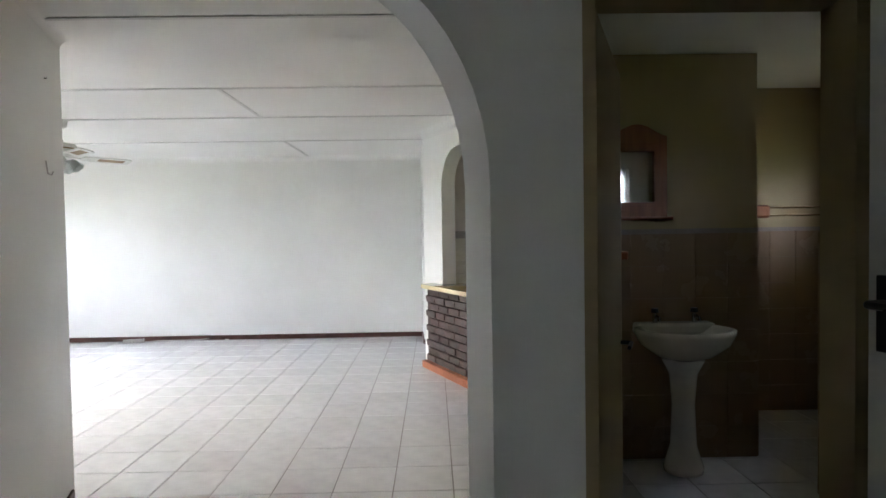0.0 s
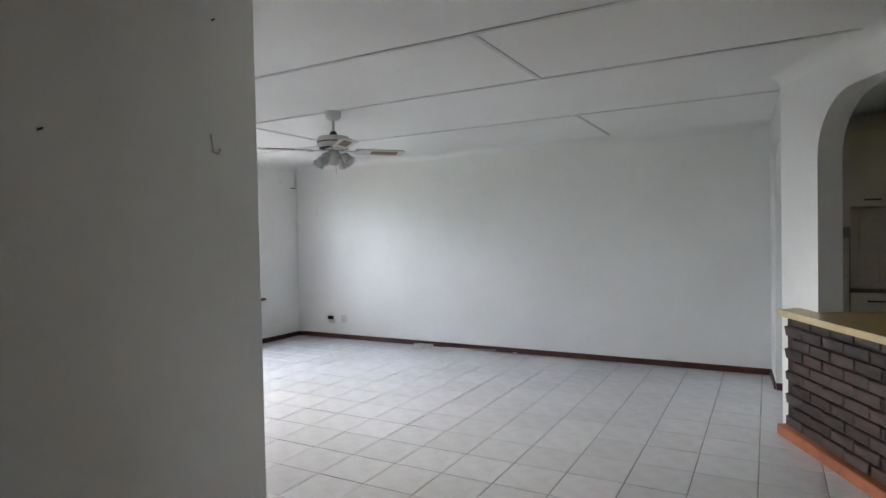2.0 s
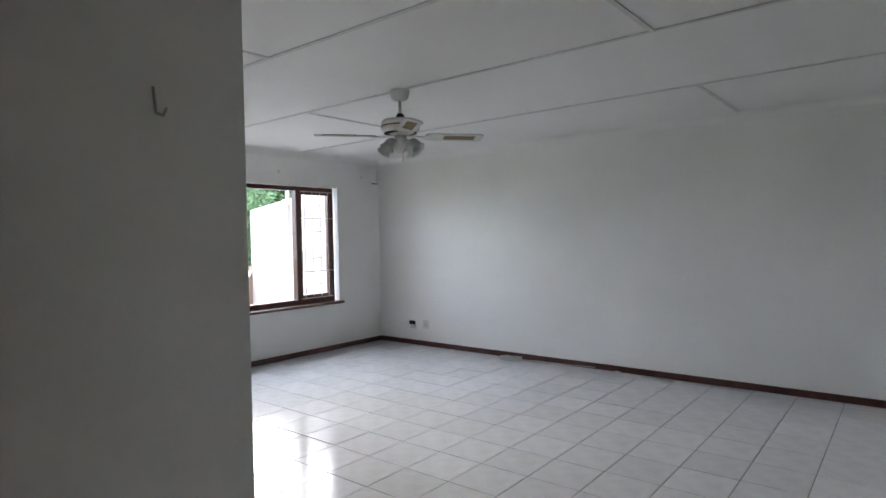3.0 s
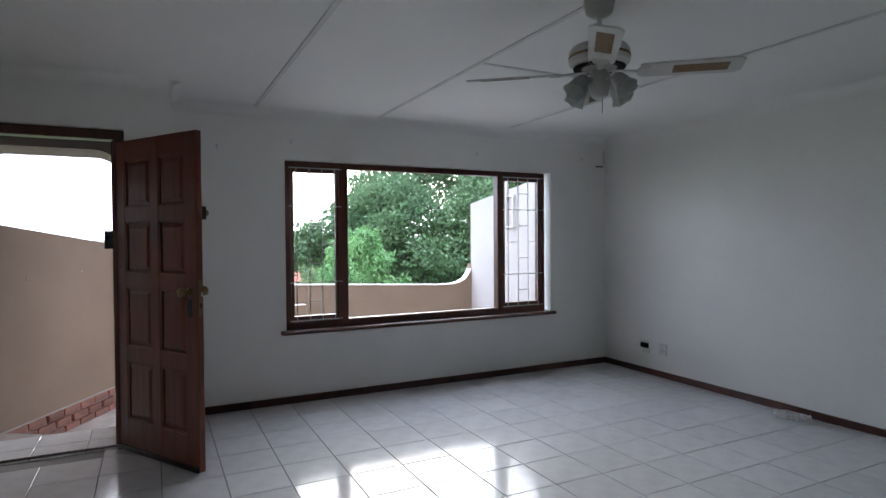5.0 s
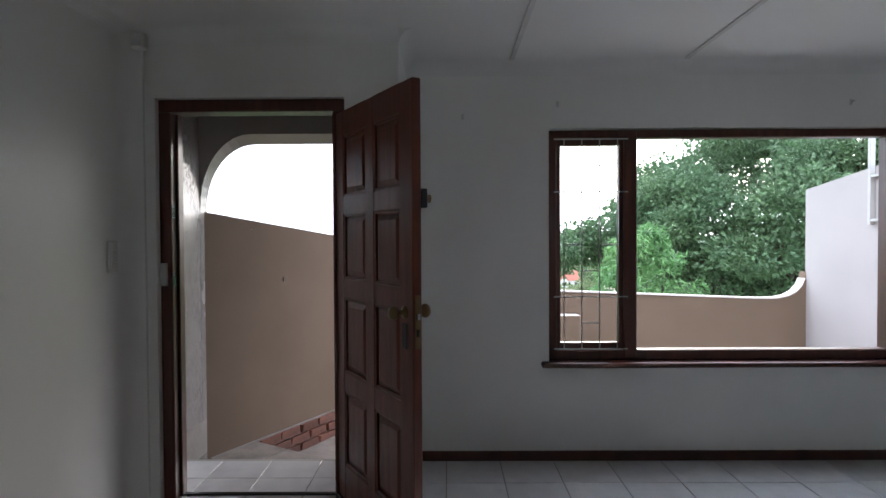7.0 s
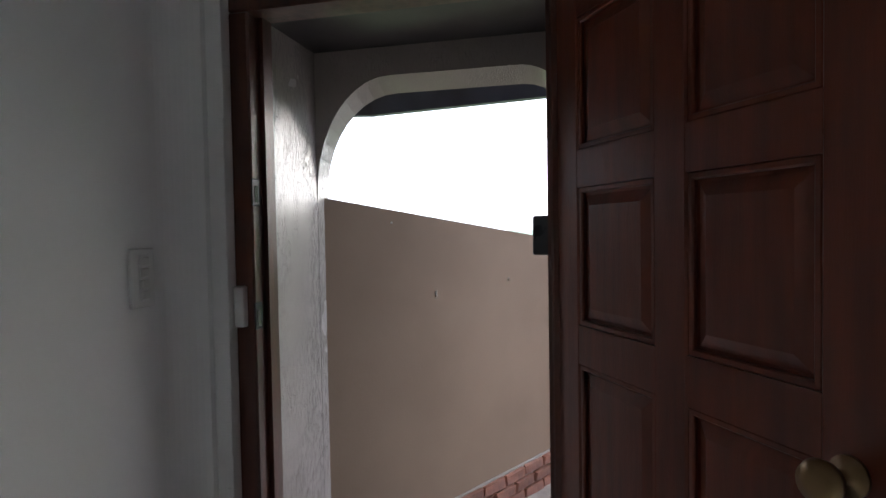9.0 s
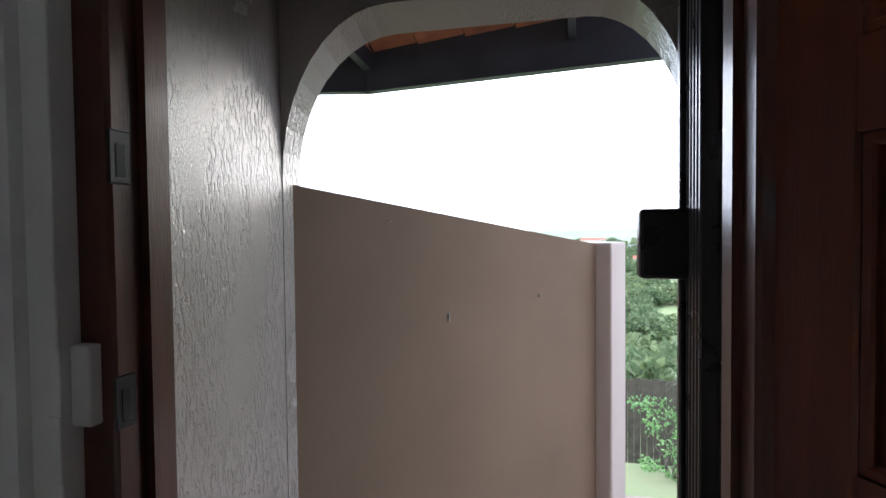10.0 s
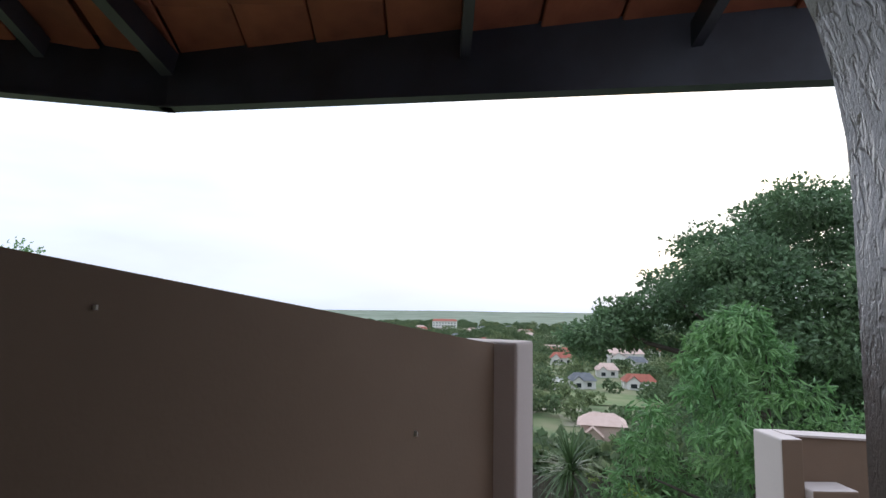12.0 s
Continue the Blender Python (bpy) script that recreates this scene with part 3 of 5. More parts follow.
# light switch, alarm sensor
sw = thing("light_switch", (0.805, EY, 1.32), "white four-lever light switch plate on the wall", "light switch")
part("plate", boxed(0.765, 0.845, EY - 0.002, EY + 0.012, 1.245, 1.40, bevel=0.004), white_plastic, sw)
part("surround", boxed(0.788, 0.822, EY + 0.011, EY + 0.0145, 1.262, 1.384, bevel=0.001, segments=1), strip_paint, sw, "grey gaps round the levers")
for k in range(4):
    part("lever", boxed(0.791, 0.819, EY + 0.012, EY + 0.021, 1.266 + k * 0.0295, 1.290 + k * 0.0295, bevel=0.003, segments=1), fan_white, sw)
al = thing("alarm_sensor", (0.66, EY + 0.05, 2.38), "small white alarm sensor high in the wall corner", "alarm sensor")
part("body", boxed(0.602, 0.668, EY + 0.03, EY + 0.10, 2.385, 2.47, bevel=0.012), white_plastic, al)
part("lens", boxed(0.66, 0.672, EY + 0.043, EY + 0.087, 2.395, 2.43, bevel=0.004), frosted, al)

# ---- window ----
win = thing("window_1", (-0.07, -2.13, 0.63), "wide red-brown timber window with two barred casements", "window")
tagged(win, kind="structure")
YL, YR, ZB, ZT = -3.51, -0.80, 0.645, 2.078
for nm, a in (("frame_rail", (YL, YR, ZT - 0.05, ZT)), ("frame_rail", (YL, YR, ZB - 0.02, ZB + 0.045)), ("frame_stile", (YL, YL + 0.05, ZB, ZT)), ("frame_stile", (YR - 0.05, YR, ZB, ZT)), ("mullion", (-3.035, -2.955, ZB, ZT)), ("mullion", (-1.385, -1.31, ZB, ZT))):
    part(nm, boxed(-0.115, -0.03 if nm != "mullion" else -0.026, a[0], a[1], a[2], a[3], bevel=0.006, segments=1), frame_wood, win)
for y0, y1 in ((-3.46, -3.035), (-1.31, -0.85)):
    for z0, z1 in ((0.69, 0.735), (1.985, 2.028)):
        part("sash_rail", boxed(-0.10, -0.048, y0, y1, z0, z1, bevel=0.005, segments=1), frame_wood, win)
    for ya, yb in ((y0, y0 + 0.028), (y1 - 0.028, y1)):
        part("sash_stile", boxed(-0.10, -0.05, ya, yb, 0.69, 2.028, bevel=0.004, segments=1), frame_wood, win)
    pg = part("pane", boxed(-0.078, -0.074, y0 + 0.02, y1 - 0.02, 0.72, 2.0), pane_glass, win)
    pg.visible_shadow = False
    n_rows, zb, zt = 8, 0.70, 2.02
    ys = [y0 + 0.045 + k * (y1 - y0 - 0.09) / 3 for k in range(4)]
    for y in ys:
        b = bmesh.new()
        cyl(b, (-0.022, y, zb), (-0.022, y, zt), 0.0042, seg=8)
        part("burglar_bar", b, bar_paint, win)
    step = (zt - zb) / n_rows
    for k in range(n_rows + 1):
        spans = [(y0 - 0.02, y1 + 0.02)] if k in (0, 2, 6, 8) else ([(ys[1], ys[2])] if k % 2 else [(ys[0], ys[1]), (ys[2], ys[3])])
        for ya, yb in spans:
            b = bmesh.new()
            cyl(b, (-0.018, ya, zb + k * step), (-0.018, yb, zb + k * step), 0.0042, seg=8)
            part("burglar_bar", b, bar_paint, win)
pg = part("pane", boxed(-0.074, -0.069, -2.96, -1.38, 0.685, 2.03), pane_glass, win)
pg.visible_shadow = False
part("sill", boxed(-0.12, 0.055, -3.565, -0.705, 0.592, 0.626, bevel=0.012), frame_wood, win, "dark timber window sill")
b = bmesh.new()
box(b, -0.048, -0.028, -1.325, -1.305, 1.22, 1.30, bevel=0.004)
box(b, -0.03, -0.012, -1.322, -1.308, 1.12, 1.29, bevel=0.004)
part("latch", b, steel_dark, win, "dark window stay latch")
# old curtain-rail plugs above the window and door
for y, z, x in ((-3.46, 2.235, 0.0), (-1.64, 2.235, 0.0), (-4.05, 2.16, 0.0), (-0.33, 2.25, 0.0)):
    cb = thing("curtain_bracket", (x, y, z), "small grey leftover curtain bracket on the wall", "bracket", "curtain brackets")
    b = bmesh.new()
    box(b, x - 0.001, x + 0.004, y - 0.008, y + 0.008, z - 0.018, z + 0.018, bevel=0.002)
    part("plate", b, strip_paint, cb)
    b = bmesh.new()
    cyl(b, (x + 0.004, y, z), (x + 0.03, y, z + 0.004), 0.005, seg=8)
    part("peg", b, strip_paint, cb)

# simple panes that close the openings; all but window_2 are added for light
def small_window(name, x0, x1, y0, y1, z0, z1, label):
    w = thing(name, ((x0 + x1) / 2, (y0 + y1) / 2, z0), label, "window")
    tagged(w, kind="structure")
    thin_x = abs(x1 - x0) < abs(y1 - y0)
    t = 0.045
    for a in ((0, 1, 0, t), (0, 1, -t, 0)):
        zz = (z0, z0 + t) if a[2] == 0 else (z1 - t, z1)
        part("frame_rail", boxed(x0, x1, y0, y1, *zz), frame_wood, w)
    if thin_x:
        part("frame_stile", boxed(x0, x1, y0, y0 + t, z0, z1), frame_wood, w)
        part("frame_stile", boxed(x0, x1, y1 - t, y1, z0, z1), frame_wood, w)
        g = part("pane", boxed((x0 + x1) / 2 - 0.002, (x0 + x1) / 2 + 0.002, y0 + t, y1 - t, z0 + t, z1 - t), pane_glass, w)
    else:
        part("frame_stile", boxed(x0, x0 + t, y0, y1, z0, z1), frame_wood, w)
        part("frame_stile", boxed(x1 - t, x1, y0, y1, z0, z1), frame_wood, w)
        g = part("pane", boxed(x0 + t, x1 - t, (y0 + y1) / 2 - 0.002, (y0 + y1) / 2 + 0.002, z0 + t, z1 - t), pane_glass, w)
    g.visible_shadow = False
    return w


small_window("window_2", 7.94, 8.16, -6.51, -6.45, 1.5, 2.0, "small timber bathroom window out of direct view")
# unseen hall window, added as a daylight source
small_window("window_added_hall", 7.80, 7.86, -9.1, -8.78, 1.2, 2.0, "small unseen timber hall window added for light")
# never in view: added only to brighten the bathroom alcove
small_window("window_added_alcove", 9.43, 9.49, -4.33, -3.93, 1.45, 1.95, "small timber bathroom window out of direct view")
# added kitchen window, unseen, sized for the brightness it gives
small_window("window_added_kitchen", 10.03, 10.09, -2.09, -1.49, 1.35, 2.05, "unseen timber kitchen window added for light")

# ---- lounge things ----
def ceiling_fan(c=(2.925, -2.665), turn=-39):
    fan = thing("ceiling_fan", (c[0], c[1], H), "white four-blade ceiling fan with frosted tulip lights", "ceiling fan")
    x, y = c
    b = bmesh.new()
    lathe(b, [(0.035, -0.075), (0.062, -0.055), (0.07, -0.01), (0.07, 0.0)], (x, y, H), 24)
    part("canopy", b, fan_white, fan, smooth=True)
    b = bmesh.new()
    cyl(b, (x, y, H - 0.19), (x, y, H - 0.06), 0.011)
    part("rod", b, fan_white, fan)
    b = bmesh.new()
    lathe(b, [(0.028, 0), (0.03, 0.02), (0.018, 0.035)], (x, y, H - 0.20), 20)
    part("rod_collar", b, steel_dark, fan)
    zt = H - 0.20
    b = bmesh.new()
    lathe(b, [(0.06, -0.115), (0.125, -0.10), (0.138, -0.085), (0.138, -0.035), (0.125, -0.015), (0.05, 0.0)], (x, y, zt), 32)
    motor = part("motor_housing", b, fan_white, fan, smooth=False)
    b = bmesh.new()
    for k in range(36):
        a = k * math.tau / 36
        m = Matrix.Translation((x, y, zt)) @ Matrix.Rotation(a, 4, 'Z')
        box(b, 0.08, 0.118, -0.004, 0.004, -0.1115, -0.104, m=m)
    tagged(part("vent_slots", b, steel_dark, motor), kind="stuff")
    b = bmesh.new()
    lathe(b, [(0.1395, -0.066), (0.1405, -0.06), (0.1395, -0.054)], (x, y, zt), 32)
    part("trim_ring", b, brass, motor)
    for k in range(4):
        a = radians(turn + 90 * k)
        m = Matrix.Translation((x, y, zt - 0.118)) @ Matrix.Rotation(a, 4, 'Z')
        ir = bmesh.new()
        box(ir, 0.05, 0.20, -0.014, 0.014, -0.008, 0.0, m=m @ Matrix.Rotation(radians(4), 4, 'Y'), bevel=0.003, segments=1)
        box(ir, 0.17, 0.225, -0.036, 0.036, -0.022, -0.016, m=m @ Matrix.Rotation(radians(-13), 4, 'X'), bevel=0.003, segments=1)
        blade = part("blade_arm", ir, fan_white, fan)
        bl = bmesh.new()
        mb = m @ Matrix.Translation((0, 0, -0.012)) @ Matrix.Rotation(radians(-13), 4, 'X')
        prof = [(0.18, -0.048), (0.205, -0.056), (0.585, -0.066), (0.615, -0.045), (0.615, 0.045), (0.585, 0.066), (0.205, 0.056), (0.18, 0.048)]
        lo = [bl.verts.new((px, py, -0.004)) for px, py in prof]
        hi = [bl.verts.new((px, py, 0.004)) for px, py in prof]
        bl.faces.new(lo[::-1])
        bl.faces.new(hi)
        for j in range(8):
            bl.faces.new((lo[j], lo[(j + 1) % 8], hi[(j + 1) % 8], hi[j]))
        bmesh.ops.transform(bl, matrix=mb, verts=bl.verts[:])
        bo = part("blade", bl, fan_white, fan)
        for sg in (-1, 1):
            ins = boxed(0.32, 0.555, -0.034, 0.034, sg * 0.0045 - 0.001, sg * 0.0045 + 0.001, m=mb, bevel=0.0008, segments=1)
            part("cane_inset", ins, cane, bo, "woven cane inset")
    zl = zt - 0.12
    b = bmesh.new()
    lathe(b, [(0.022, -0.13), (0.04, -0.115), (0.05, -0.07), (0.05, -0.03), (0.035, 0.0)], (x, y, zl), 24)
    hub = part("light_hub", b, fan_white, fan, smooth=True)
    for k in range(4):
        a = radians(turn + 45 + 90 * k)
        d = Vector((math.cos(a), math.sin(a), 0))
        p0 = Vector((x, y, zl - 0.05)) + d * 0.045
        p1 = p0 + d * 0.05 + Vector((0, 0, 0.004))
        b = bmesh.new()
        tube(b, [p0, p1], 0.009)
        part("lamp_arm", b, fan_white, fan)
        sh = bmesh.new()
        seg = 24
        rings = []
        for r, h in ((0.020, 0.0), (0.032, 0.018), (0.038, 0.045), (0.040, 0.07), (0.052, 0.098)):
            rings.append([sh.verts.new(((r + (0.006 * math.sin(6 * j * math.tau / seg) if r > 0.045 else 0)) * math.cos(j * math.tau / seg), (r + (0.006 * math.sin(6 * j * math.tau / seg) if r > 0.045 else 0)) * math.sin(j * math.tau / seg), h)) for j in range(seg)])
        for p, q in zip(rings, rings[1:]):
            for j in range(seg):
                sh.faces.new((p[j], p[(j + 1) % seg], q[(j + 1) % seg], q[j]))
        sh.faces.new(rings[0][::-1])
        bmesh.ops.solidify(sh, geom=sh.faces[:], thickness=0.002)
        direction = (d * 0.75 + Vector((0, 0, -0.8))).normalized()
        bmesh.ops.transform(sh, matrix=Matrix.Translation(p1) @ direction.to_track_quat('Z', 'Y').to_matrix().to_4x4(), verts=sh.verts[:])
        part("shade", sh, frosted, fan, "frosted glass tulip shade", smooth=True)
    b = bmesh.new()
    cyl(b, (x + 0.02, y, zl - 0.13), (x + 0.02, y, zl - 0.2), 0.0015, seg=6)
    part("pull_chain", b, brass, fan)
    return fan


ceiling_fan()

# wall sockets on the far wall
sk = thing("cable_outlet", (0.595, 0.0, 0.27), "open black cable outlet with a loose white cover", "socket")
part("recess_box", boxed(0.545, 0.648, -0.012, 0.001, 0.265, 0.315, bevel=0.003), black_gloss, sk)
part("cover", boxed(0.575, 0.665, -0.022, -0.002, 0.215, 0.262, m=None, bevel=0.006), white_plastic, sk, "loose hanging white cover")
pk = thing("wall_socket", (0.835, 0.0, 0.28), "white double socket plate on the wall", "socket")
part("plate", boxed(0.785, 0.885, -0.009, 0.001, 0.225, 0.335, bevel=0.003), white_plastic, pk)
for k in range(3):
    part("pin_hole", boxed(0.812 + k * 0.018, 0.820 + k * 0.018, -0.0105, -0.008, 0.262 + (k == 1) * 0.022, 0.272 + (k == 1) * 0.022), steel_dark, pk)
# coil of cable on the floor
cb = bmesh.new()
pts = []
rng = random.Random(4)
for k in range(75):
    a = k * math.tau / 18
    r = 0.10 + 0.012 * math.sin(k * 0.7)
    pts.append(Vector((2.25 + r * 1.25 * math.cos(a), -0.17 + 0.62 * r * math.sin(a), 0.010 + 0.0045 * k / 8 + 0.003 * math.sin(k * 1.9))))
tube(cb, pts, 0.006, 6)
coil = tagged(link_mesh("cable_coil", cb, cable_white, True), "loose coil of white cable lying by the skirting", "cable")
b = bmesh.new()
tube(b, [Vector((2.36, -0.17, 0.012)), Vector((2.5, -0.05, 0.01)), Vector((2.9, -0.03, 0.01)), Vector((3.2, -0.028, 0.02))], 0.004, 6)
part("tail", b, cable_white, coil)
# chipped spot on the skirting
tagged(link_mesh("paint_chip", boxed(3.42, 3.47, -0.03, -0.016, 0.0, 0.012, bevel=0.003), white_plastic), "small white paint chip by the skirting", "paint chip")
# conduit and bracket in the room corner
cn = thing("corner_conduit", (0.02, -0.02, 2.2), "thin cream cable conduit stub in the room corner", "conduit")
part("pipe", boxed(0.0, 0.018, -0.035, -0.017, 2.18, 2.36, bevel=0.003), white_plastic, cn)
part("clip", boxed(0.0, 0.01, -0.13, -0.03, 2.175, 2.187), steel_dark, cn)

# picture hooks on the hall wall
hall_m, hall_len = along((5.82, -9.2), (4.295, -4.81))


def picture_hook(s, z, big):
    hk = thing("picture_hook", hall_m @ Vector((s, -0.003, z)), "small bent metal picture hook in the wall" if big else "small dark nail stuck in the wall", "wall hook", "picture hooks")
    b = bmesh.new()
    if big:
        tube(b, [hall_m @ Vector(p) for p in ((s, -0.003, z + 0.045), (s, -0.007, z + 0.01), (s, -0.010, z - 0.018), (s + 0.008, -0.024, z - 0.024), (s + 0.012, -0.03, z - 0.008))], 0.0035, 8)
        part("hook", b, bar_paint, hk)
    else:
        cyl(b, hall_m @ Vector((s, 0.004, z)), hall_m @ Vector((s, -0.012, z + 0.004)), 0.003, seg=8)
        part("nail", b, steel_dark, hk)


picture_hook(4.31, 1.768, True)
picture_hook(3.60, 1.705, False)
picture_hook(3.52, 2.12, False)
picture_hook(4.34, 2.22, False)

# ---- kitchen hatch: brick front, plinth, counter ----
hatch = tagged(link_mesh("brick_bar_front", boxed(0.10, 2.45, -0.012, 0.002, 0.0, 0.862, m=diag), mortar), "dark brown clinker brick bar front under the hatch", "brick bar", kind="structure")
bar_wall_len, bw, bh = 2.3, 0.222, 0.0775
rng = random.Random(11)
brick_meshes = []
for v in range(4):
    bm = bmesh.new()
    box(bm, 0, bw - 0.012, -0.040, -0.004, 0, bh - 0.012, bevel=0.006, segments=1)
    for vert in bm.verts:
        vert.co += Vector((rng.uniform(-0.002, 0.002), rng.uniform(-0.004, 0.004), rng.uniform(-0.002, 0.002)))
    me = bpy.data.meshes.new("brick")
    bm.to_mesh(me)
    bm.free()
    me.materials.append(clay_brick)
    brick_meshes.append(me)
for r in range(10):
    for c in range(10):
        s = 0.115 + c * bw + (0.5 * bw if r % 2 else 0) - (0.02 if r % 2 else 0)
        if s + bw > 2.44:
            continue
        ob = new("brick", brick_meshes[rng.randrange(4)])
        ob.parent = hatch
        ob.matrix_world = diag @ Matrix.Translation((s, rng.uniform(-0.004, 0.003), 0.085 + r * bh))
plinth = tagged(link_mesh("trim_plinth", boxed(0.07, 2.45, -0.075, -0.002, 0.0, 0.075, m=diag, bevel=0.006, segments=1), quarry_tile), "orange-brown quarry tile plinth along the bar", "plinth", kind="structure")
ct = thing("bar_counter", diag @ Vector((1.2, 0, 0.865)), "yellow-brown laminate bar counter with a cream edge", "counter")
slab = bmesh.new()
out = [(0.225, -0.003), (0.31, -0.175), (1.86, -0.175), (2.13, -0.004), (2.146, 0.0), (2.146, 0.55), (0.454, 0.55), (0.454, 0.0)]
lo = [slab.verts.new((s, y, 0.872)) for s, y in out]
hi = [slab.verts.new((s, y, 0.905)) for s, y in out]
slab.faces.new(lo[::-1])
slab.faces.new(hi)
for j in range(len(out)):
    slab.faces.new((lo[j], lo[(j + 1) % len(out)], hi[(j + 1) % len(out)], hi[j]))
bmesh.ops.transform(slab, matrix=diag, verts=slab.verts[:])
part("top", slab, counter_laminate, ct)
edge_b = bmesh.new()
for (s0, y0), (s1, y1) in zip(out[0:3], out[1:4]):
    em, el = along((s0, y0), (s1, y1))
    box(edge_b, 0, el, -0.006, 0.001, 0.868, 0.906, m=diag @ em)
part("edge", edge_b, edge_laminate, ct, "cream edge strip")


def kitchen_unit(x0, x1, y0, y1, z0, z1, doors, upper, label):
    u = thing("wall_cabinet" if upper else "base_cabinet", ((x0 + x1) / 2, (y0 + y1) / 2, z0), label, "cabinet")
    part("body", boxed(x0, x1, y0, y1, z0, z1), cream_board, u)
    w = (x1 - x0) / doors
    for k in range(doors):
        d = part("door", boxed(x0 + k * w + 0.004, x0 + (k + 1) * w - 0.004, y0 - 0.02, y0 - 0.001, z0 + 0.004, z1 - 0.004, bevel=0.004, segments=1), cream_board, u)
        zc = z0 + 0.06 if upper else z1 - 0.07
        xc = x0 + (k + 0.5) * w
        h = bmesh.new()
        tube(h, [Vector((xc - 0.06, y0 - 0.02, zc)), Vector((xc - 0.05, y0 - 0.042, zc)), Vector((xc + 0.05, y0 - 0.042, zc)), Vector((xc + 0.06, y0 - 0.02, zc))], 0.007, 8)
        part("handle", h, steel_dark, d, "dark bar handle")
    return u


kitchen_unit(6.74, 7.52, -0.10, 0.237, 1.62, 2.30, 2, True, "cream wall cabinet with dark handles")
kitchen_unit(6.74, 7.50, -0.33, 0.237, 0.10, 0.865, 2, False, "cream base cabinet with dark handles")
tagged(link_mesh("worktop", boxed(6.74, 7.56, -0.37, 0.237, 0.868, 0.905, bevel=0.006), worktop_stone), "brown mottled worktop on the base cabinets", "worktop")
st = thing("stove", (7.9, -0.1, 0.0), "black free-standing stove with a raised glass back", "stove")
part("body", boxed(7.58, 8.25, -0.36, 0.235, 0.0, 0.91, bevel=0.01), black_gloss, st)
part("hob", boxed(7.585, 8.245, -0.355, 0.23, 0.912, 0.925), black_gloss, st)
part("back_panel", boxed(7.58, 8.25, 0.17, 0.235, 0.925, 1.32, bevel=0.008), black_gloss, st)
dr = part("oven_door", boxed(7.62, 8.21, -0.38, -0.361, 0.15, 0.72, bevel=0.006), black_gloss, st)
hb = bmesh.new()
cyl(hb, (7.68, -0.40, 0.68), (8.15, -0.40, 0.68), 0.01)
part("handle", hb, chrome, dr)
hd = thing("extractor_hood", (7.9, 0.0, 1.9), "slim black extractor hood above the stove", "extractor hood")
part("canopy", boxed(7.58, 8.25, -0.22, 0.237, 1.88, 2.02, bevel=0.01), black_gloss, hd)
part("switch_strip", boxed(7.62, 7.8, -0.225, -0.219, 1.93, 1.95), steel_dark, hd)
dl = thing("kitchen_downlight", (7.9, -2.4, H), "small round ceiling light fitting in the kitchen", "ceiling light")
b = bmesh.new()
lathe(b, [(0.05, -0.045), (0.065, -0.03), (0.07, 0.0)], (7.9, -2.4, H), 20)
part("fitting", b, steel_dark, dl)

# ---- bathroom things ----
def basin(x=7.76, y=-4.45):
    bs = thing("pedestal_basin", (x, y - 0.22, 0.0), "white ceramic pedestal basin with two taps", "basin")
    b = bmesh.new()
    lathe(b, [(0.11, 0.0), (0.115, 0.03), (0.075, 0.16), (0.065, 0.4), (0.08, 0.58), (0.12, 0.66)], (x, y - 0.2, 0), 24, (1, 0.9))
    part("pedestal", b, porcelain, bs, smooth=True)
    b = bmesh.new()
    lathe(b, [(0.05, 0.66), (0.16, 0.69), (0.255, 0.76), (0.285, 0.82), (0.288, 0.845), (0.262, 0.85), (0.235, 0.83), (0.18, 0.77), (0.06, 0.735)], (x, y - 0.225, 0), 32, (1, 0.76))
    part("bowl", b, porcelain, bs, smooth=True)
    part("back_ledge", boxed(x - 0.24, x + 0.24, y - 0.12, y - 0.012, 0.79, 0.862, bevel=0.02), porcelain, bs)
    for dx in (-0.12, 0.12):
        t = bmesh.new()
        cyl(t, (x + dx, y - 0.08, 0.86), (x + dx, y - 0.08, 0.92), 0.014)
        tube(t, [Vector((x + dx, y - 0.08, 0.905)), Vector((x + dx, y - 0.15, 0.90)), Vector((x + dx, y - 0.16, 0.885))], 0.009)
        tap = part("tap", t, chrome, bs)
        h = bmesh.new()
        cyl(h, (x + dx, y - 0.08, 0.925), (x + dx, y - 0.08, 0.95), 0.025, 0.02, 8)
        part("tap_head", h, steel_dark, tap)
    return bs


basin()
mr = thing("framed_mirror", (7.555, -4.46, 1.5), "small mirror in an orange-brown pine frame with an arched top", "mirror")
pine = material("pine_frame", (0.30, 0.10, 0.035), 0.4, second=(0.2, 0.065, 0.025), scale=5, stretch=(5, 5, 0.6))
b = bmesh.new()
prof = [(-0.183, 0.0), (0.183, 0.0), (0.183, 0.50)] + [(0.183 - 0.366 * k / 12, 0.50 + 0.075 * math.sin(math.pi * k / 12) ** 1.5) for k in range(1, 12)] + [(-0.183, 0.50)]
prism(b, prof, [rect(-0.105, 0.105, 0.10, 0.41)], 0.03, Matrix.Translation((7.555, -4.482, 1.495)))
part("frame", b, pine, mr)
part("ledge", boxed(7.36, 7.75, -4.55, -4.452, 1.485, 1.505, bevel=0.005), pine, mr)
part("glass", boxed(7.445, 7.665, -4.465, -4.46, 1.59, 1.91), mirror_glass, mr)
sh = thing("wooden_shelf", (7.42, -4.5, 1.15), "small dark wooden shelf bracket on the bathroom wall", "shelf")
part("board", boxed(7.20, 7.46, -4.60, -4.462, 1.25, 1.30, bevel=0.01), pine, sh)
part("bracket", boxed(7.30, 7.34, -4.58, -4.462, 1.13, 1.25, bevel=0.01), pine, sh)
tr = thing("towel_rail", (8.8, -3.57, 1.5), "wooden towel rail with brass bars in the alcove", "towel rail")
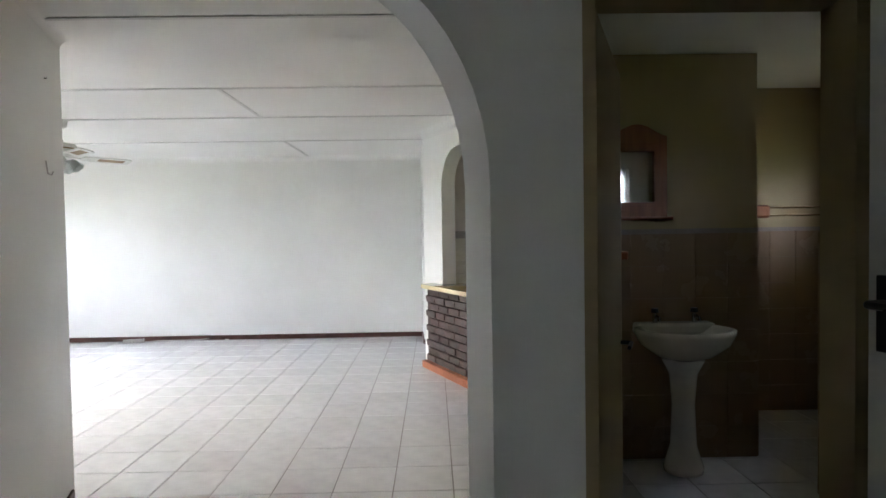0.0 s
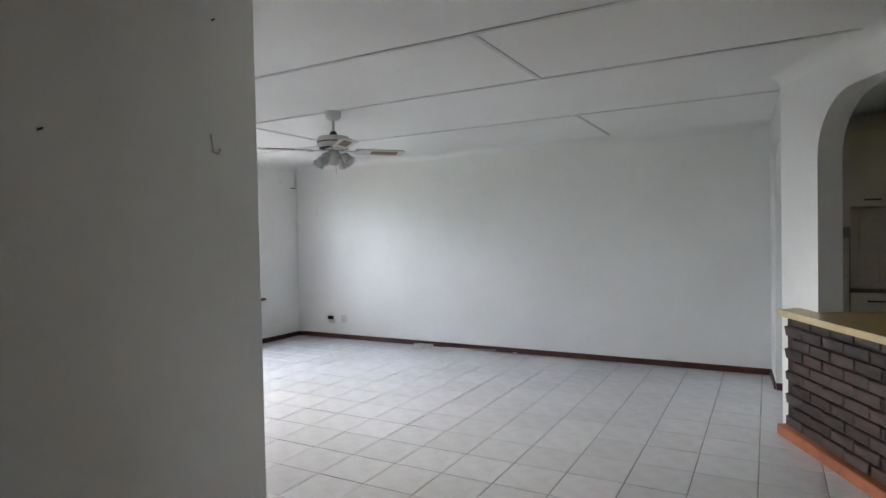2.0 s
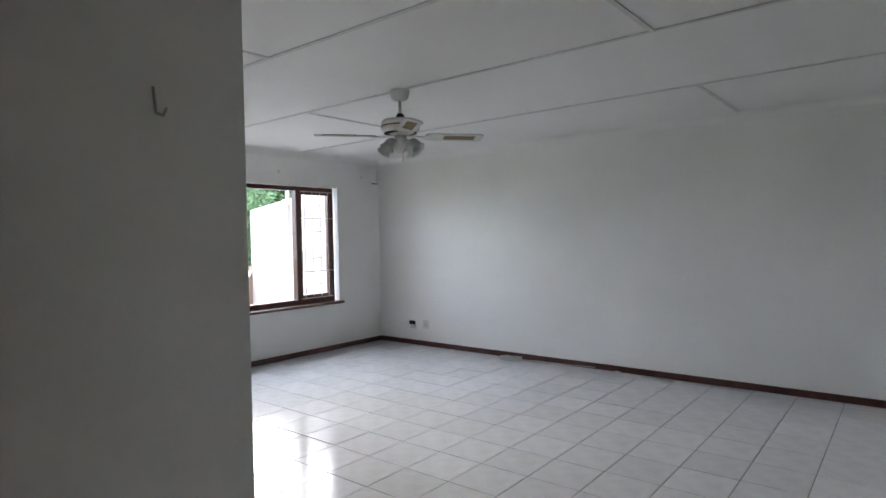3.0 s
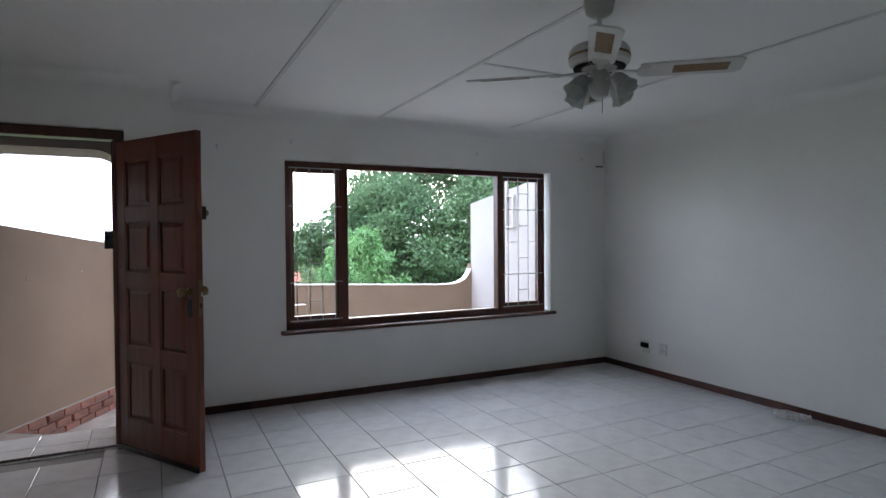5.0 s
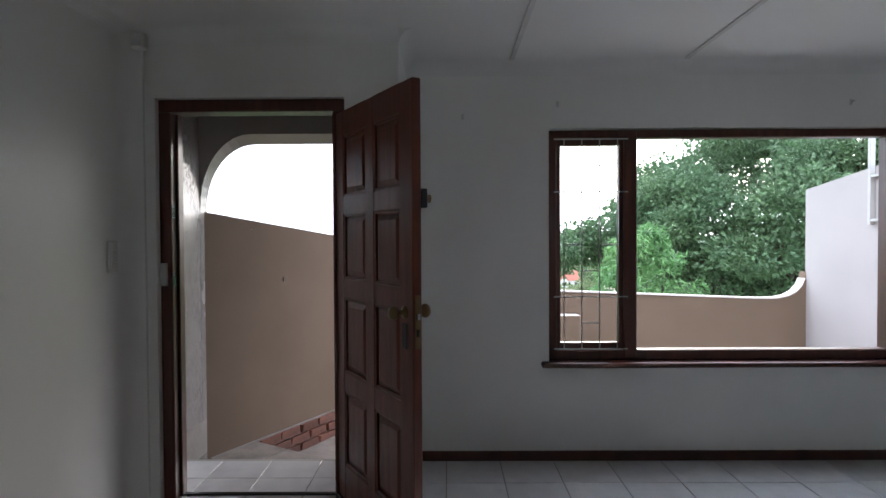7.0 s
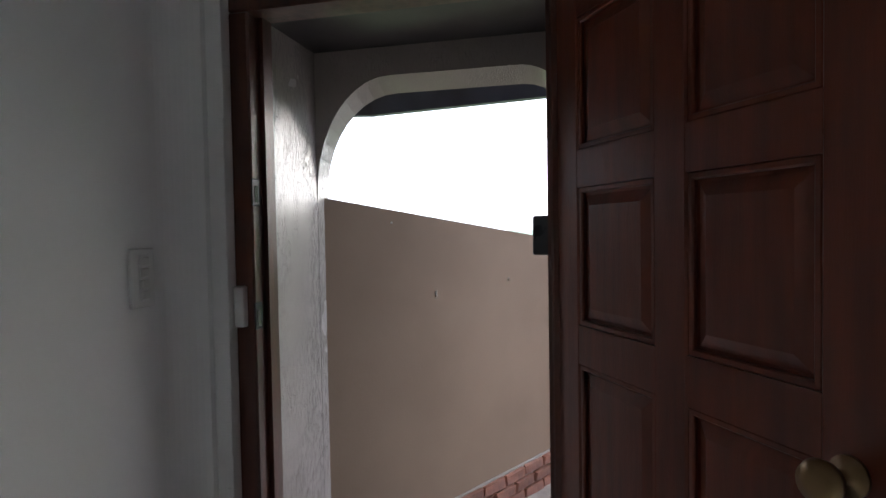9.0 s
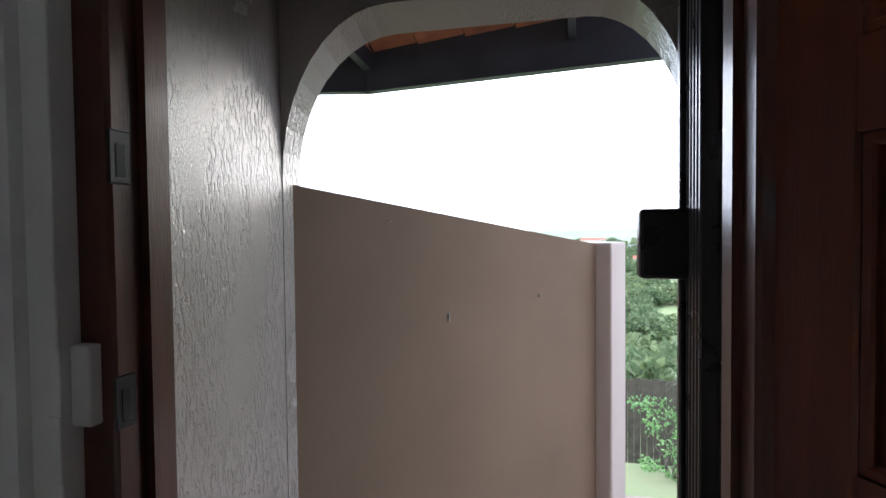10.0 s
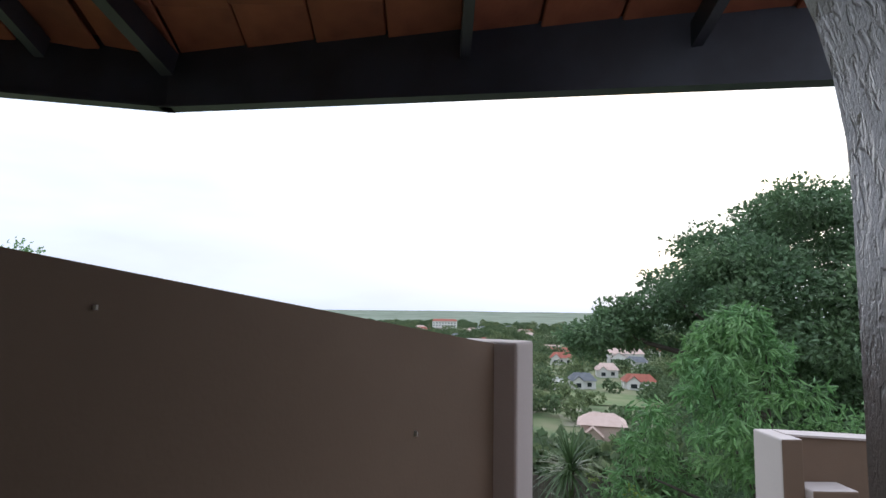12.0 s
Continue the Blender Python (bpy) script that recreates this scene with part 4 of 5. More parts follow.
part("end_block", boxed(8.66, 8.86, -3.66, -3.562, 1.50, 1.60, bevel=0.02), pine, tr)
for z in (1.52, 1.58):
    b = bmesh.new()
    cyl(b, (8.55, -3.64, z), (9.3, -3.64, z), 0.008, seg=8)
    part("bar", b, brass, tr)
bd = thing("bathroom_door", (6.72, -6.45, 0.0), "plain cream bathroom door standing open", "door", turn=0)
bdm, bdl = along((6.735, -6.44), (7.02, -5.76))
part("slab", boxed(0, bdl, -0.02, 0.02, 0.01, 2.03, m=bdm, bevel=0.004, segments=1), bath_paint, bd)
b = bmesh.new()
tube(b, [bdm @ Vector(p) for p in ((bdl - 0.06, -0.02, 1.0), (bdl - 0.06, -0.06, 1.0), (bdl - 0.16, -0.06, 1.0))], 0.008)
part("handle", b, steel_dark, bd, "dark lever handle")
bf = thing("bathroom_door_frame", (7.06, -6.5, 0.0), "cream-painted timber bathroom door frame", "door frame")
for x0, x1 in ((6.69, 6.725), (7.395, 7.43)):
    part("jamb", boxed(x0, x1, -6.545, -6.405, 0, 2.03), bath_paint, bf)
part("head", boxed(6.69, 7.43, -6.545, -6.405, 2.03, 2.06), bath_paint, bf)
cd = thing("hall_door", (7.55, -7.0, 0.0), "white-painted hall door standing open, with a black handle", "door")
cdm, cdl = along((7.40, -6.58), (7.60, -7.36))
part("slab", boxed(0, cdl, 0.0, 0.04, 0.01, 2.03, m=cdm, bevel=0.004, segments=1), white_plastic, cd)
b = bmesh.new()
box(b, 0.03, 0.07, -0.012, 0.0, 1.12, 1.31, m=cdm, bevel=0.003)
tube(b, [cdm @ Vector(p) for p in ((0.05, -0.004, 1.24), (0.05, -0.06, 1.24), (0.15, -0.065, 1.24))], 0.011)
part("handle", b, black_metal, cd, "black lever handle on a plate")

# ---- outside the front door ----
dk, _ = along((-0.53, -5.875), (-2.30, -4.869))
bm = bmesh.new()
prism(bm, [(-0.04, -0.8), (2.1, -0.8), (2.1, 1.345), (-0.04, 1.602)], [], 0.2, dk)
stair_wall = structure("wall_stair", bm, brown_render, "brown rendered garden wall with a sloping top", "wall")
structure("wall_stair_pier", boxed(2.04, 2.23, -0.10, 0.22, -0.8, 1.362, m=dk, bevel=0.012), pink_render, "pale rendered pier at the end of the garden wall", "pier")
for s, z, ln in ((0.735, 1.066, 0.018), (1.43, 1.10, 0.008), (0.40, 1.48, 0.004)):
    nl = tagged(link_mesh("wall_nail", boxed(s - 0.0018, s + 0.0018, -0.010, 0.004, z - ln, z + ln, m=dk), far_white), "small white nail stub in the rendered wall", "nail", "wall nails")


def brick_band(m, length, z0, courses, parent_name, label):
    base = structure(parent_name, boxed(0, length, -0.018, 0.004, z0, z0 + courses * 0.08, m=m), mortar_pale, label, "brick footing")
    r = random.Random(5)
    meshes = []
    for v in range(4):
        b = bmesh.new()
        box(b, 0, 0.21, -0.045, -0.006, 0, 0.068, bevel=0.007, segments=1)
        for vert in b.verts:
            vert.co += Vector((r.uniform(-0.004, 0.004), r.uniform(-0.006, 0.006), r.uniform(-0.004, 0.004)))
        me = bpy.data.meshes.new("brick")
        b.to_mesh(me)
        b.free()
        me.materials.append(red_brick)
        meshes.append(me)
    for row in range(courses):
        for c in range(int(length / 0.222) + 1):
            s = c * 0.222 - (0.11 if row % 2 else 0)
            if s < -0.02 or s + 0.2 > length + 0.02:
                continue
            o = new("brick", meshes[r.randrange(4)])
            o.parent = base
            o.matrix_world = m @ Matrix.Translation((s, r.uniform(-0.006, 0.004), z0 + row * 0.08 + 0.004))
    return base


brick_band(dk, 2.03, -0.58, 5, "trim_brick_footing", "weathered red brick footing of the garden wall")
rv, rvl = along((-0.50, -5.89), (0.02, -5.89))
brick_band(rv, 0.50, -0.125, 3, "trim_reveal_footing", "weathered red brick footing of the porch wall")
structure("pavement_porch_edge", boxed(-0.055, 0.004, -5.89, -4.63, -0.5, -0.008, bevel=0.008), paving, "worn concrete porch edge", "step")
# stone steps going down along the garden wall
sr = random.Random(14)
structure("pavement_step_bed", boxed(-0.12, 0.38, -1.5, -0.02, -0.9, -0.23, m=dk), mortar_pale, "rough concrete bed of the steps", "step")
for k in range(2):
    s0, z = -0.10 if k == 0 else 0.36 + 0.31 * (k - 1), -0.17 - 0.17 * k
    s1 = 0.39 + 0.31 * k
    step = structure("pavement_step", boxed(s0, s1 - 0.03, -1.45, -0.02, z - 0.5, z - 0.045, m=dk), mortar_pale, "worn stone step along the garden wall", "step")
    y = -0.03
    while y > -1.4:
        w = sr.uniform(0.32, 0.55)
        b = boxed(s0 + 0.005, s1 + sr.uniform(-0.006, 0.006), y - w, y - 0.008, z - 0.045, z + sr.uniform(-0.004, 0.004), m=dk @ Matrix.Rotation(radians(sr.uniform(-0.5, 0.5)), 4, 'X'), bevel=0.01, segments=1)
        part("tread_stone", b, step_stone, step)
        y -= w
structure("pavement_landing", boxed(-2.9, -1.0, -6.1, -3.0, -1.2, -0.405, bevel=0.015), step_stone, "worn concrete landing beside the house", "paving")

# courtyard parapet and boundary wall seen through the window
pm, _ = along((-3.76, -3.12), (-3.76, 0.4))
bm = bmesh.new()
prism(bm, [(0.3, -1.5), (3.52, -1.5), (3.52, 0.95), (3.505, 0.85), (3.46, 0.755), (3.39, 0.68), (3.29, 0.63), (3.15, 0.603), (2.9, 0.602), (0.4, 0.705), (0.3, 0.71)], [], 0.14, pm)
structure("wall_parapet", bm, brown_render, "low brown rendered parapet with a swept-up end", "parapet")
capm = bmesh.new()
for k, ((s0, z0), (s1, z1)) in enumerate(zip([(0.3, 0.71), (0.4, 0.705), (2.9, 0.602), (3.15, 0.603), (3.29, 0.63), (3.39, 0.68), (3.46, 0.755)], [(0.4, 0.705), (2.9, 0.602), (3.15, 0.603), (3.29, 0.63), (3.39, 0.68), (3.46, 0.755), (3.505, 0.85)])):
    vs = [capm.verts.new((s, y, z + dz)) for dz in (0.002, 0.016) for s, y, z in ((s0, -0.012, z0), (s1, -0.012, z1), (s1, 0.152, z1), (s0, 0.152, z0))]
    for f in ((0, 1, 2, 3), (4, 5, 6, 7), (0, 1, 5, 4), (1, 2, 6, 5), (2, 3, 7, 6), (3, 0, 4, 7)):
        capm.faces.new([vs[i] for i in f])
bmesh.ops.transform(capm, matrix=pm, verts=capm.verts[:])
structure("trim_parapet_cap", capm, pink_render, "pale smooth cap along the parapet", "coping")
structure("wall_parapet_pier", boxed(-3.95, -3.62, -2.93, -2.79, -1.5, 0.72, bevel=0.012), pink_render, "pale rendered parapet pier", "pier")
structure("wall_parapet_block", boxed(-3.76, -3.55, -2.79, -2.50, -1.5, 0.43, bevel=0.012), pink_render, "pale stepped block beside the parapet pier", "pier")
for pier in ("wall_parapet_pier", "wall_parapet_block"):  # brown like the parapet on the courtyard side
    me = bpy.data.objects[pier].data
    me.materials.append(brown_render)
    for poly in me.polygons:
        if poly.normal.x > 0.8:
            poly.material_index = 1

bw2, _ = along((-0.25, 0.4), (-3.78, 0.4))
bm = bmesh.new()
prism(bm, [(0, -1.5), (3.53, -1.5), (3.53, 1.985), (0, 2.44)], [], -0.15, bw2)
structure("wall_boundary", bm, boundary_render, "tall pale boundary wall with a sloping top", "wall")
dp = thing("white_pole", (-2.60, 0.37, 1.52), "white painted steel pole bracketed to the boundary wall", "pole")
part("pole", boxed(-2.62, -2.58, 0.345, 0.401, 1.52, 2.62, bevel=0.004, segments=1), bar_paint, dp)
for z in (1.55, 2.02):
    part("arm", boxed(-2.58, -2.38, 0.35, 0.402, z, z + 0.03, bevel=0.003, segments=1), bar_paint, dp)
part("stay", boxed(-2.41, -2.38, 0.345, 0.375, 1.55, 2.05, bevel=0.003, segments=1), bar_paint, dp)
structure("pavement_courtyard", boxed(-3.78, -0.25, -3.0, 0.4, -0.9, -0.30), paving, "concrete courtyard paving", "paving")

# eaves: fascia, rafters, clay tiles above battens
e0, e1, e2 = Vector((-2.6, -6.407, 2.42)), Vector((-2.08, -3.4, 2.42)), Vector((-2.1, -8.6, 2.42))
roof = structure("roof_eaves_fascia", bmesh.new(), fascia_paint, "dark blue-grey painted eaves fascia", "eaves")
for nm, p, q in (("fascia_board", e0, e1), ("fascia_board", e2, e0)):
    fm, fl = along(p, q)
    part(nm, boxed(-0.03, fl + 0.03, 0.0, 0.04, 2.43, 2.74, m=fm, bevel=0.004, segments=1), fascia_paint, roof)
    part("fascia_lip", boxed(-0.03, fl + 0.03, -0.02, 0.06, 2.415, 2.43, m=fm), fascia_paint, roof, "lighter lower edge")


def roof_z(x, y):
    """Underside height of the tiles, rising from the fascia to the house."""
    return 2.68 + 0.30 * (x + 2.6 - 0.133 * max(y + 6.407, 0) - 0.22 * max(-6.407 - y, 0))


for k in (0, 2, 3):
    y = -6.9 + k * 0.95
    x0 = -2.6 + 0.133 * max(y + 6.407, 0) + 0.22 * max(-6.407 - y, 0) + 0.05
    b = bmesh.new()
    m = look((x0, y, roof_z(x0, y) - 0.06), (-0.6, y, roof_z(-0.6, y) - 0.06))
    length = (Vector((-0.6, y, roof_z(-0.6, y))) - Vector((x0, y, roof_z(x0, y)))).length
    box(b, -0.022, 0.022, -0.06, 0.045, -length, 0.0, m=m)
    part("rafter", b, fascia_paint, roof)
b = bmesh.new()
m = look((-2.56, -6.38, 2.62), (-0.6, -6.75, 3.2))
box(b, -0.03, 0.03, -0.07, 0.05, -2.2, 0.0, m=m)
part("hip_rafter", b, fascia_paint, roof)
tile_b = bmesh.new()
box(tile_b, 0.0, 0.325, 0.0, 0.40, 0.0, 0.018, bevel=0.005, segments=1)
for v in tile_b.verts:
    v.co.z += 0.022 * math.cos((v.co.x / 0.325 - 0.5) * math.pi)
tile_me = bpy.data.meshes.new("roof_tile")
tile_b.to_mesh(tile_me)
tile_b.free()
tile_me.materials.append(terracotta)
slope = math.atan(0.30)
rr = random.Random(8)
for i in range(8):
    for j in range(16):
        y = -8.7 + j * 0.335
        x = -2.66 + 0.133 * max(y + 6.407, 0) + 0.22 * max(-6.407 - y, 0) + i * 0.335
        if x > -0.5:
            continue
        o = new("roof_tile", tile_me)
        o.parent = roof
        o.matrix_world = Matrix.Translation((x, y + 0.33, roof_z(x, y) + rr.uniform(0, 0.006))) @ Matrix.Rotation(-slope, 4, 'Y') @ Matrix.Rotation(radians(-90), 4, 'Z') @ Matrix.Rotation(radians(3.0), 4, 'X')
b = bmesh.new()
for quad in (((-2.2, -8.7), (-0.45, -8.7), (-0.45, -6.4), (-2.72, -6.4)), ((-2.72, -6.4), (-0.45, -6.4), (-0.45, -3.35), (-2.32, -3.35))):
    vs = [b.verts.new((x, y, roof_z(x, y) + 0.06 + dz)) for dz in (0, 0.02) for x, y in quad]
    for f in ((0, 1, 2, 3), (4, 5, 6, 7), (0, 1, 5, 4), (1, 2, 6, 5), (2, 3, 7, 6), (3, 0, 4, 7)):
        b.faces.new([vs[i] for i in f])
part("roof_covering", b, terracotta, roof)


# ---- land ----
def terrain(x, y):
    d = max(0.0, -x - 4.6)
    z = -0.42 - 20.5 * (1 - math.exp(-d / 42))
    near = max(0.0, -x - 2.9)
    z -= 1.6 * min(near, 1.0) * max(0.0, 1 - near / 8.5)
    if d > 60:
        z += 1.6 * noise.noise((x * 0.012, y * 0.012, 0.3)) * min((d - 60) / 60, 1)
    if d > 500:
        z += (d - 500) / 3500 * 15 + 19 * noise.noise((x * 0.0016, y * 0.0011, 1.7)) * min((d - 500) / 900, 1)
    return z


radii = [0.0, 2, 4, 5, 6, 7, 8, 9.5, 11, 13, 15, 18, 22, 27, 33, 40, 50, 62, 78, 98, 120, 150, 185, 230, 290, 360, 450, 560, 700, 880, 1100, 1400, 1750, 2200, 2800, 3500, 4500]
SEG = 112
bm = bmesh.new()
rings = []
for r in radii[1:]:
    rings.append([bm.verts.new((-2 + r * math.cos(k * math.tau / SEG), -3 + r * math.sin(k * math.tau / SEG), terrain(-2 + r * math.cos(k * math.tau / SEG), -3 + r * math.sin(k * math.tau / SEG)))) for k in range(SEG)])
c0 = bm.verts.new((-2, -3, -0.42))
for k in range(SEG):
    bm.faces.new((c0, rings[0][k], rings[0][(k + 1) % SEG]))
for i, (p, q) in enumerate(zip(rings, rings[1:])):
    for k in range(SEG):
        f = bm.faces.new((p[k], q[k], q[(k + 1) % SEG], p[(k + 1) % SEG]))
        f.material_index = 1 if radii[i + 1] > 650 else 0
structure("ground", bm, [ground_mat, hazy_hill_mat], "green hillside falling into a wooded valley", "ground", smooth=True)


def patch(name, pts, width, mat, label, lift=0.25):
    b = bmesh.new()
    prev = None
    for i, (x, y) in enumerate(pts):
        a, c = pts[max(i - 1, 0)], pts[min(i + 1, len(pts) - 1)]
        t = Vector((c[0] - a[0], c[1] - a[1], 0)).normalized()
        s = Vector((-t.y, t.x, 0)) * width / 2
        cur = [b.verts.new((x + s.x, y + s.y, terrain(x + s.x, y + s.y) + lift)), b.verts.new((x - s.x, y - s.y, terrain(x - s.x, y - s.y) + lift))]
        if prev:
            b.faces.new((prev[0], prev[1], cur[1], cur[0]))
        prev = cur
    return structure(name, b, mat, label, "road" if "road" in name else "lawn")


patch("ground_lawn", [(-150 + 0.5 * k, 14 + 3.4 * k) for k in range(12)], 26, lawn_mat, "mown green field in the valley")
patch("road_track", [(-118, 12), (-124, 15), (-127, 19), (-125, 24), (-120, 30), (-117, 38)], 4.5, track_mat, "pale curving earth track", 0.16)
patch("ground_yard", [(-112 + 0.3 * k, 19 + 2.2 * k) for k in range(11)], 13, yard_mat, "bare pale earth yard", 0.12)


# ---- far houses ----
def gabled(x0, x1, y0, y1, h, rise, m):
    """A block with a pitched top whose ridge runs along y."""
    b = bmesh.new()
    ends = [[b.verts.new(m @ Vector(p)) for p in ((x0, y, 0), (x1, y, 0), (x1, y, h), ((x0 + x1) / 2, y, h + rise), (x0, y, h))] for y in (y0, y1)]
    b.faces.new(ends[0][::-1])
    b.faces.new(ends[1])
    for k in range(5):
        b.faces.new((ends[0][k], ends[0][(k + 1) % 5], ends[1][(k + 1) % 5], ends[1][k]))
    return b


def far_house(x, y, w, d, h, turn, wall_mat, roof_mat, label, rise=2.2, storeys=1):
    z = terrain(x, y) - 0.3
    hs = thing("house", (x, y, z), label, "house", "houses in the valley", turn)
    m = hs.matrix_world
    part("wall", boxed(-w / 2, w / 2, -d / 2, d / 2, 0, h, m=m), wall_mat, hs)
    b = bmesh.new()
    o = 0.5
    e = [b.verts.new(m @ Vector(p)) for p in ((-w / 2 - o, -d / 2 - o, h), (w / 2 + o, -d / 2 - o, h), (w / 2 + o, d / 2 + o, h), (-w / 2 - o, d / 2 + o, h))]
    a0, a1 = b.verts.new(m @ Vector((-w / 2 + 1.2, 0, h + rise))), b.verts.new(m @ Vector((w / 2 - 1.2, 0, h + rise)))
    for f in ((e[0], e[1], a1, a0), (e[2], e[3], a0, a1), (e[1], e[2], a1), (e[3], e[0], a0), (e[3], e[2], e[1], e[0])):
        b.faces.new(f)
    part("roof", b, roof_mat, hs)
    # a gabled wing towards the slope
    g = w * 0.2
    gm = m @ Matrix.Translation((-w * 0.22, -d / 2 - 1.6, 0))
    part("gable", gabled(-g, g, 0, 3.2, min(h, 3.2), min(rise, g) * 0.85, gm), wall_mat, hs)
    wing = bmesh.new()
    gz, top = min(h, 3.2), min(h, 3.2) + min(rise, g) * 0.85
    for sx in (-1, 1):
        q = [wing.verts.new(gm @ Vector(p)) for p in ((sx * (g + 0.35), -0.4, gz - 0.2), (0, -0.4, top + 0.12), (0, 4.2, top + 0.12), (sx * (g + 0.35), 4.2, gz - 0.2))]
        q2 = [wing.verts.new(v.co + Vector((0, 0, 0.15))) for v in q]
        for f in ((0, 1, 2, 3), ):
            wing.faces.new([q[k] for k in f])
            wing.faces.new([q2[k] for k in f])
        for k in range(4):
            wing.faces.new((q[k], q[(k + 1) % 4], q2[(k + 1) % 4], q2[k]))
    part("wing_roof", wing, roof_mat, hs)
    part("window", boxed(-g * 0.5, g * 0.5, -0.06, 0.04, 0.9, 2.1, m=gm), far_window, hs)
    for fl in range(storeys):
        for k in range(max(int(w / 3), 2)):
            wx = -w / 2 + (k + 0.5) * w / max(int(w / 3), 2)
            zc = fl * 2.8 + 1.0
            for yy in (-d / 2 - 0.05, d / 2 - 0.05):
                part("window", boxed(wx - 0.6, wx + 0.6, yy, yy + 0.1, zc, zc + 1.2, m=m), far_window, hs)
    for yy in (-d / 4, d / 4):
        part("window", boxed(w / 2 - 0.05, w / 2 + 0.05, yy - 0.5, yy + 0.5, 1.0, 2.2, m=m), far_window, hs)
    return hs


HOUSES = ((-82, 18.2, 5.6, 5, 4.4, 75, far_pink, far_pale_roof, "two-storey pink house with a pale tiled roof", 1.3, 1),
          (-172, 38, 7, 6, 2.7, 85, far_white, far_grey_roof, "white house with a dark grey roof", 2.0, 1),
          (-166, 29.5, 3.6, 4, 2.4, 75, far_white, far_white, "small white outbuilding with a white roof", 1.2, 1),
          (-176, 56, 9, 6, 2.7, 80, far_white, far_red_roof, "white house with a red tiled roof", 2.0, 1),
          (-205, 55, 7, 6, 2.8, 80, far_white, far_pale_roof, "white gabled house with a pale roof", 2.2, 1),
          (-250, 49, 9, 7, 3.0, 75, far_white, far_red_roof, "white house with a rust-red roof", 2.2, 1),
          (-262, 80, 15, 8, 4.6, 80, far_white, far_pale_roof, "large two-storey white house", 2.2, 1),
          (-236, 76, 8, 7, 2.8, 65, far_white, far_grey_roof, "white house with a grey roof", 2.0, 1),
          (-640, 6, 26, 12, 12, 85, far_white, far_red_roof, "red and white block of flats", 2.4, 4))
hr = random.Random(31)
HOUSES = list(HOUSES)
while len(HOUSES) < 40:
    dist, turn = hr.uniform(270, 760), hr.uniform(-0.05, 0.36)
    hx, hy = -dist * math.cos(turn), -3 + dist * math.sin(turn)
    if all((hx - h[0]) ** 2 + (hy - h[1]) ** 2 > 900 for h in HOUSES):
        roof_kind, words = hr.choice(((far_red_roof, "rust-red"), (far_grey_roof, "grey"), (far_pale_roof, "pale")))
        HOUSES.append((hx, hy, hr.uniform(8, 12), hr.uniform(6, 9), hr.uniform(2.7, 3.4), hr.uniform(55, 100), far_white, roof_kind, "small white house with a %s roof" % words, hr.uniform(1.8, 2.8), 1))
for h in HOUSES:
    far_house(*h)


# ---- plants ----
def leaf_cloud(centres, directions, length, width, seed):
    """Kite-shaped leaves, one for each centre, lying along its direction: vertices and faces."""
    r = np.random.default_rng(seed)
    n = len(centres)
    d = directions / np.linalg.norm(directions, axis=1, keepdims=True)
    side = np.cross(d, r.normal(size=(n, 3)))
    side /= np.linalg.norm(side, axis=1, keepdims=True)
    up = np.cross(side, d)
    ln = length * r.uniform(0.6, 1.25, (n, 1))
    wd = width * r.uniform(0.7, 1.2, (n, 1))
    v = np.empty((n, 4, 3))
    v[:, 0] = centres - d * ln / 2
    v[:, 1] = centres + side * wd / 2 + up * wd * 0.15
    v[:, 2] = centres + d * ln / 2 - up * ln * 0.08
    v[:, 3] = centres - side * wd / 2 + up * wd * 0.15
    f = np.arange(n * 4).reshape(n, 4)
    return v.reshape(-1, 3), f


def leaf_object(name, v, f, mat, parent, label=""):
    me = bpy.data.meshes.new(name)
    me.from_pydata(v.tolist(), [], f.tolist())
    me.materials.append(mat)
    ob = new(name, me)
    if parent is not None:
        ob.parent = parent
        ob.matrix_parent_inverse = parent.matrix_world.inverted()
    if label:
        ob["label"] = label
    return ob


def clumps(blobs, per, seed, droop=0.3, core=0.55):
    """Leaf places and directions on the skin of uneven blobs (x, y, z, rx, ry, rz)."""
    r = np.random.default_rng(seed)
    cs, ds = [], []
    for bx, by, bz, rx, ry, rz in blobs:
        n = int(per * (rx * ry * rz) ** (2 / 3)) + 4
        u = r.normal(size=(n, 3))
        u /= np.linalg.norm(u, axis=1, keepdims=True)
        rad = core + (1 - core) * r.random((n, 1)) ** 0.45
        lump = 1 + 0.18 * np.sin(u[:, :1] * 7 + bx) * np.cos(u[:, 1:2] * 6 + by) + 0.1 * np.sin(u[:, 2:3] * 11 + bz)
        cs.append(np.array([[bx, by, bz]]) + u * rad * lump * np.array([[rx, ry, rz]]))
        ds.append(u + r.normal(size=(n, 3)) * 0.6 + np.array([[0, 0, -droop]]))
    return np.concatenate(cs), np.concatenate(ds)


def limbs(base, tips, r0, parent, mat, bend=0.25, seed=1):
    rr_ = random.Random(seed)
    b = bmesh.new()
    for tip in tips:
        a, c = Vector(base), Vector(tip)
        prev, pr = a, r0 * 0.6
        for k in range(1, 6):
            t = k / 5
            p = a.lerp(c, t) + Vector((rr_.uniform(-1, 1), rr_.uniform(-1, 1), rr_.uniform(0, 1))) * bend * (1 if k < 5 else 0)
            rad = r0 * (0.6 - 0.5 * t)
            cyl(b, prev, p, pr, rad, 7)
            prev, pr = p, rad
    return part("limb", b, mat, parent)


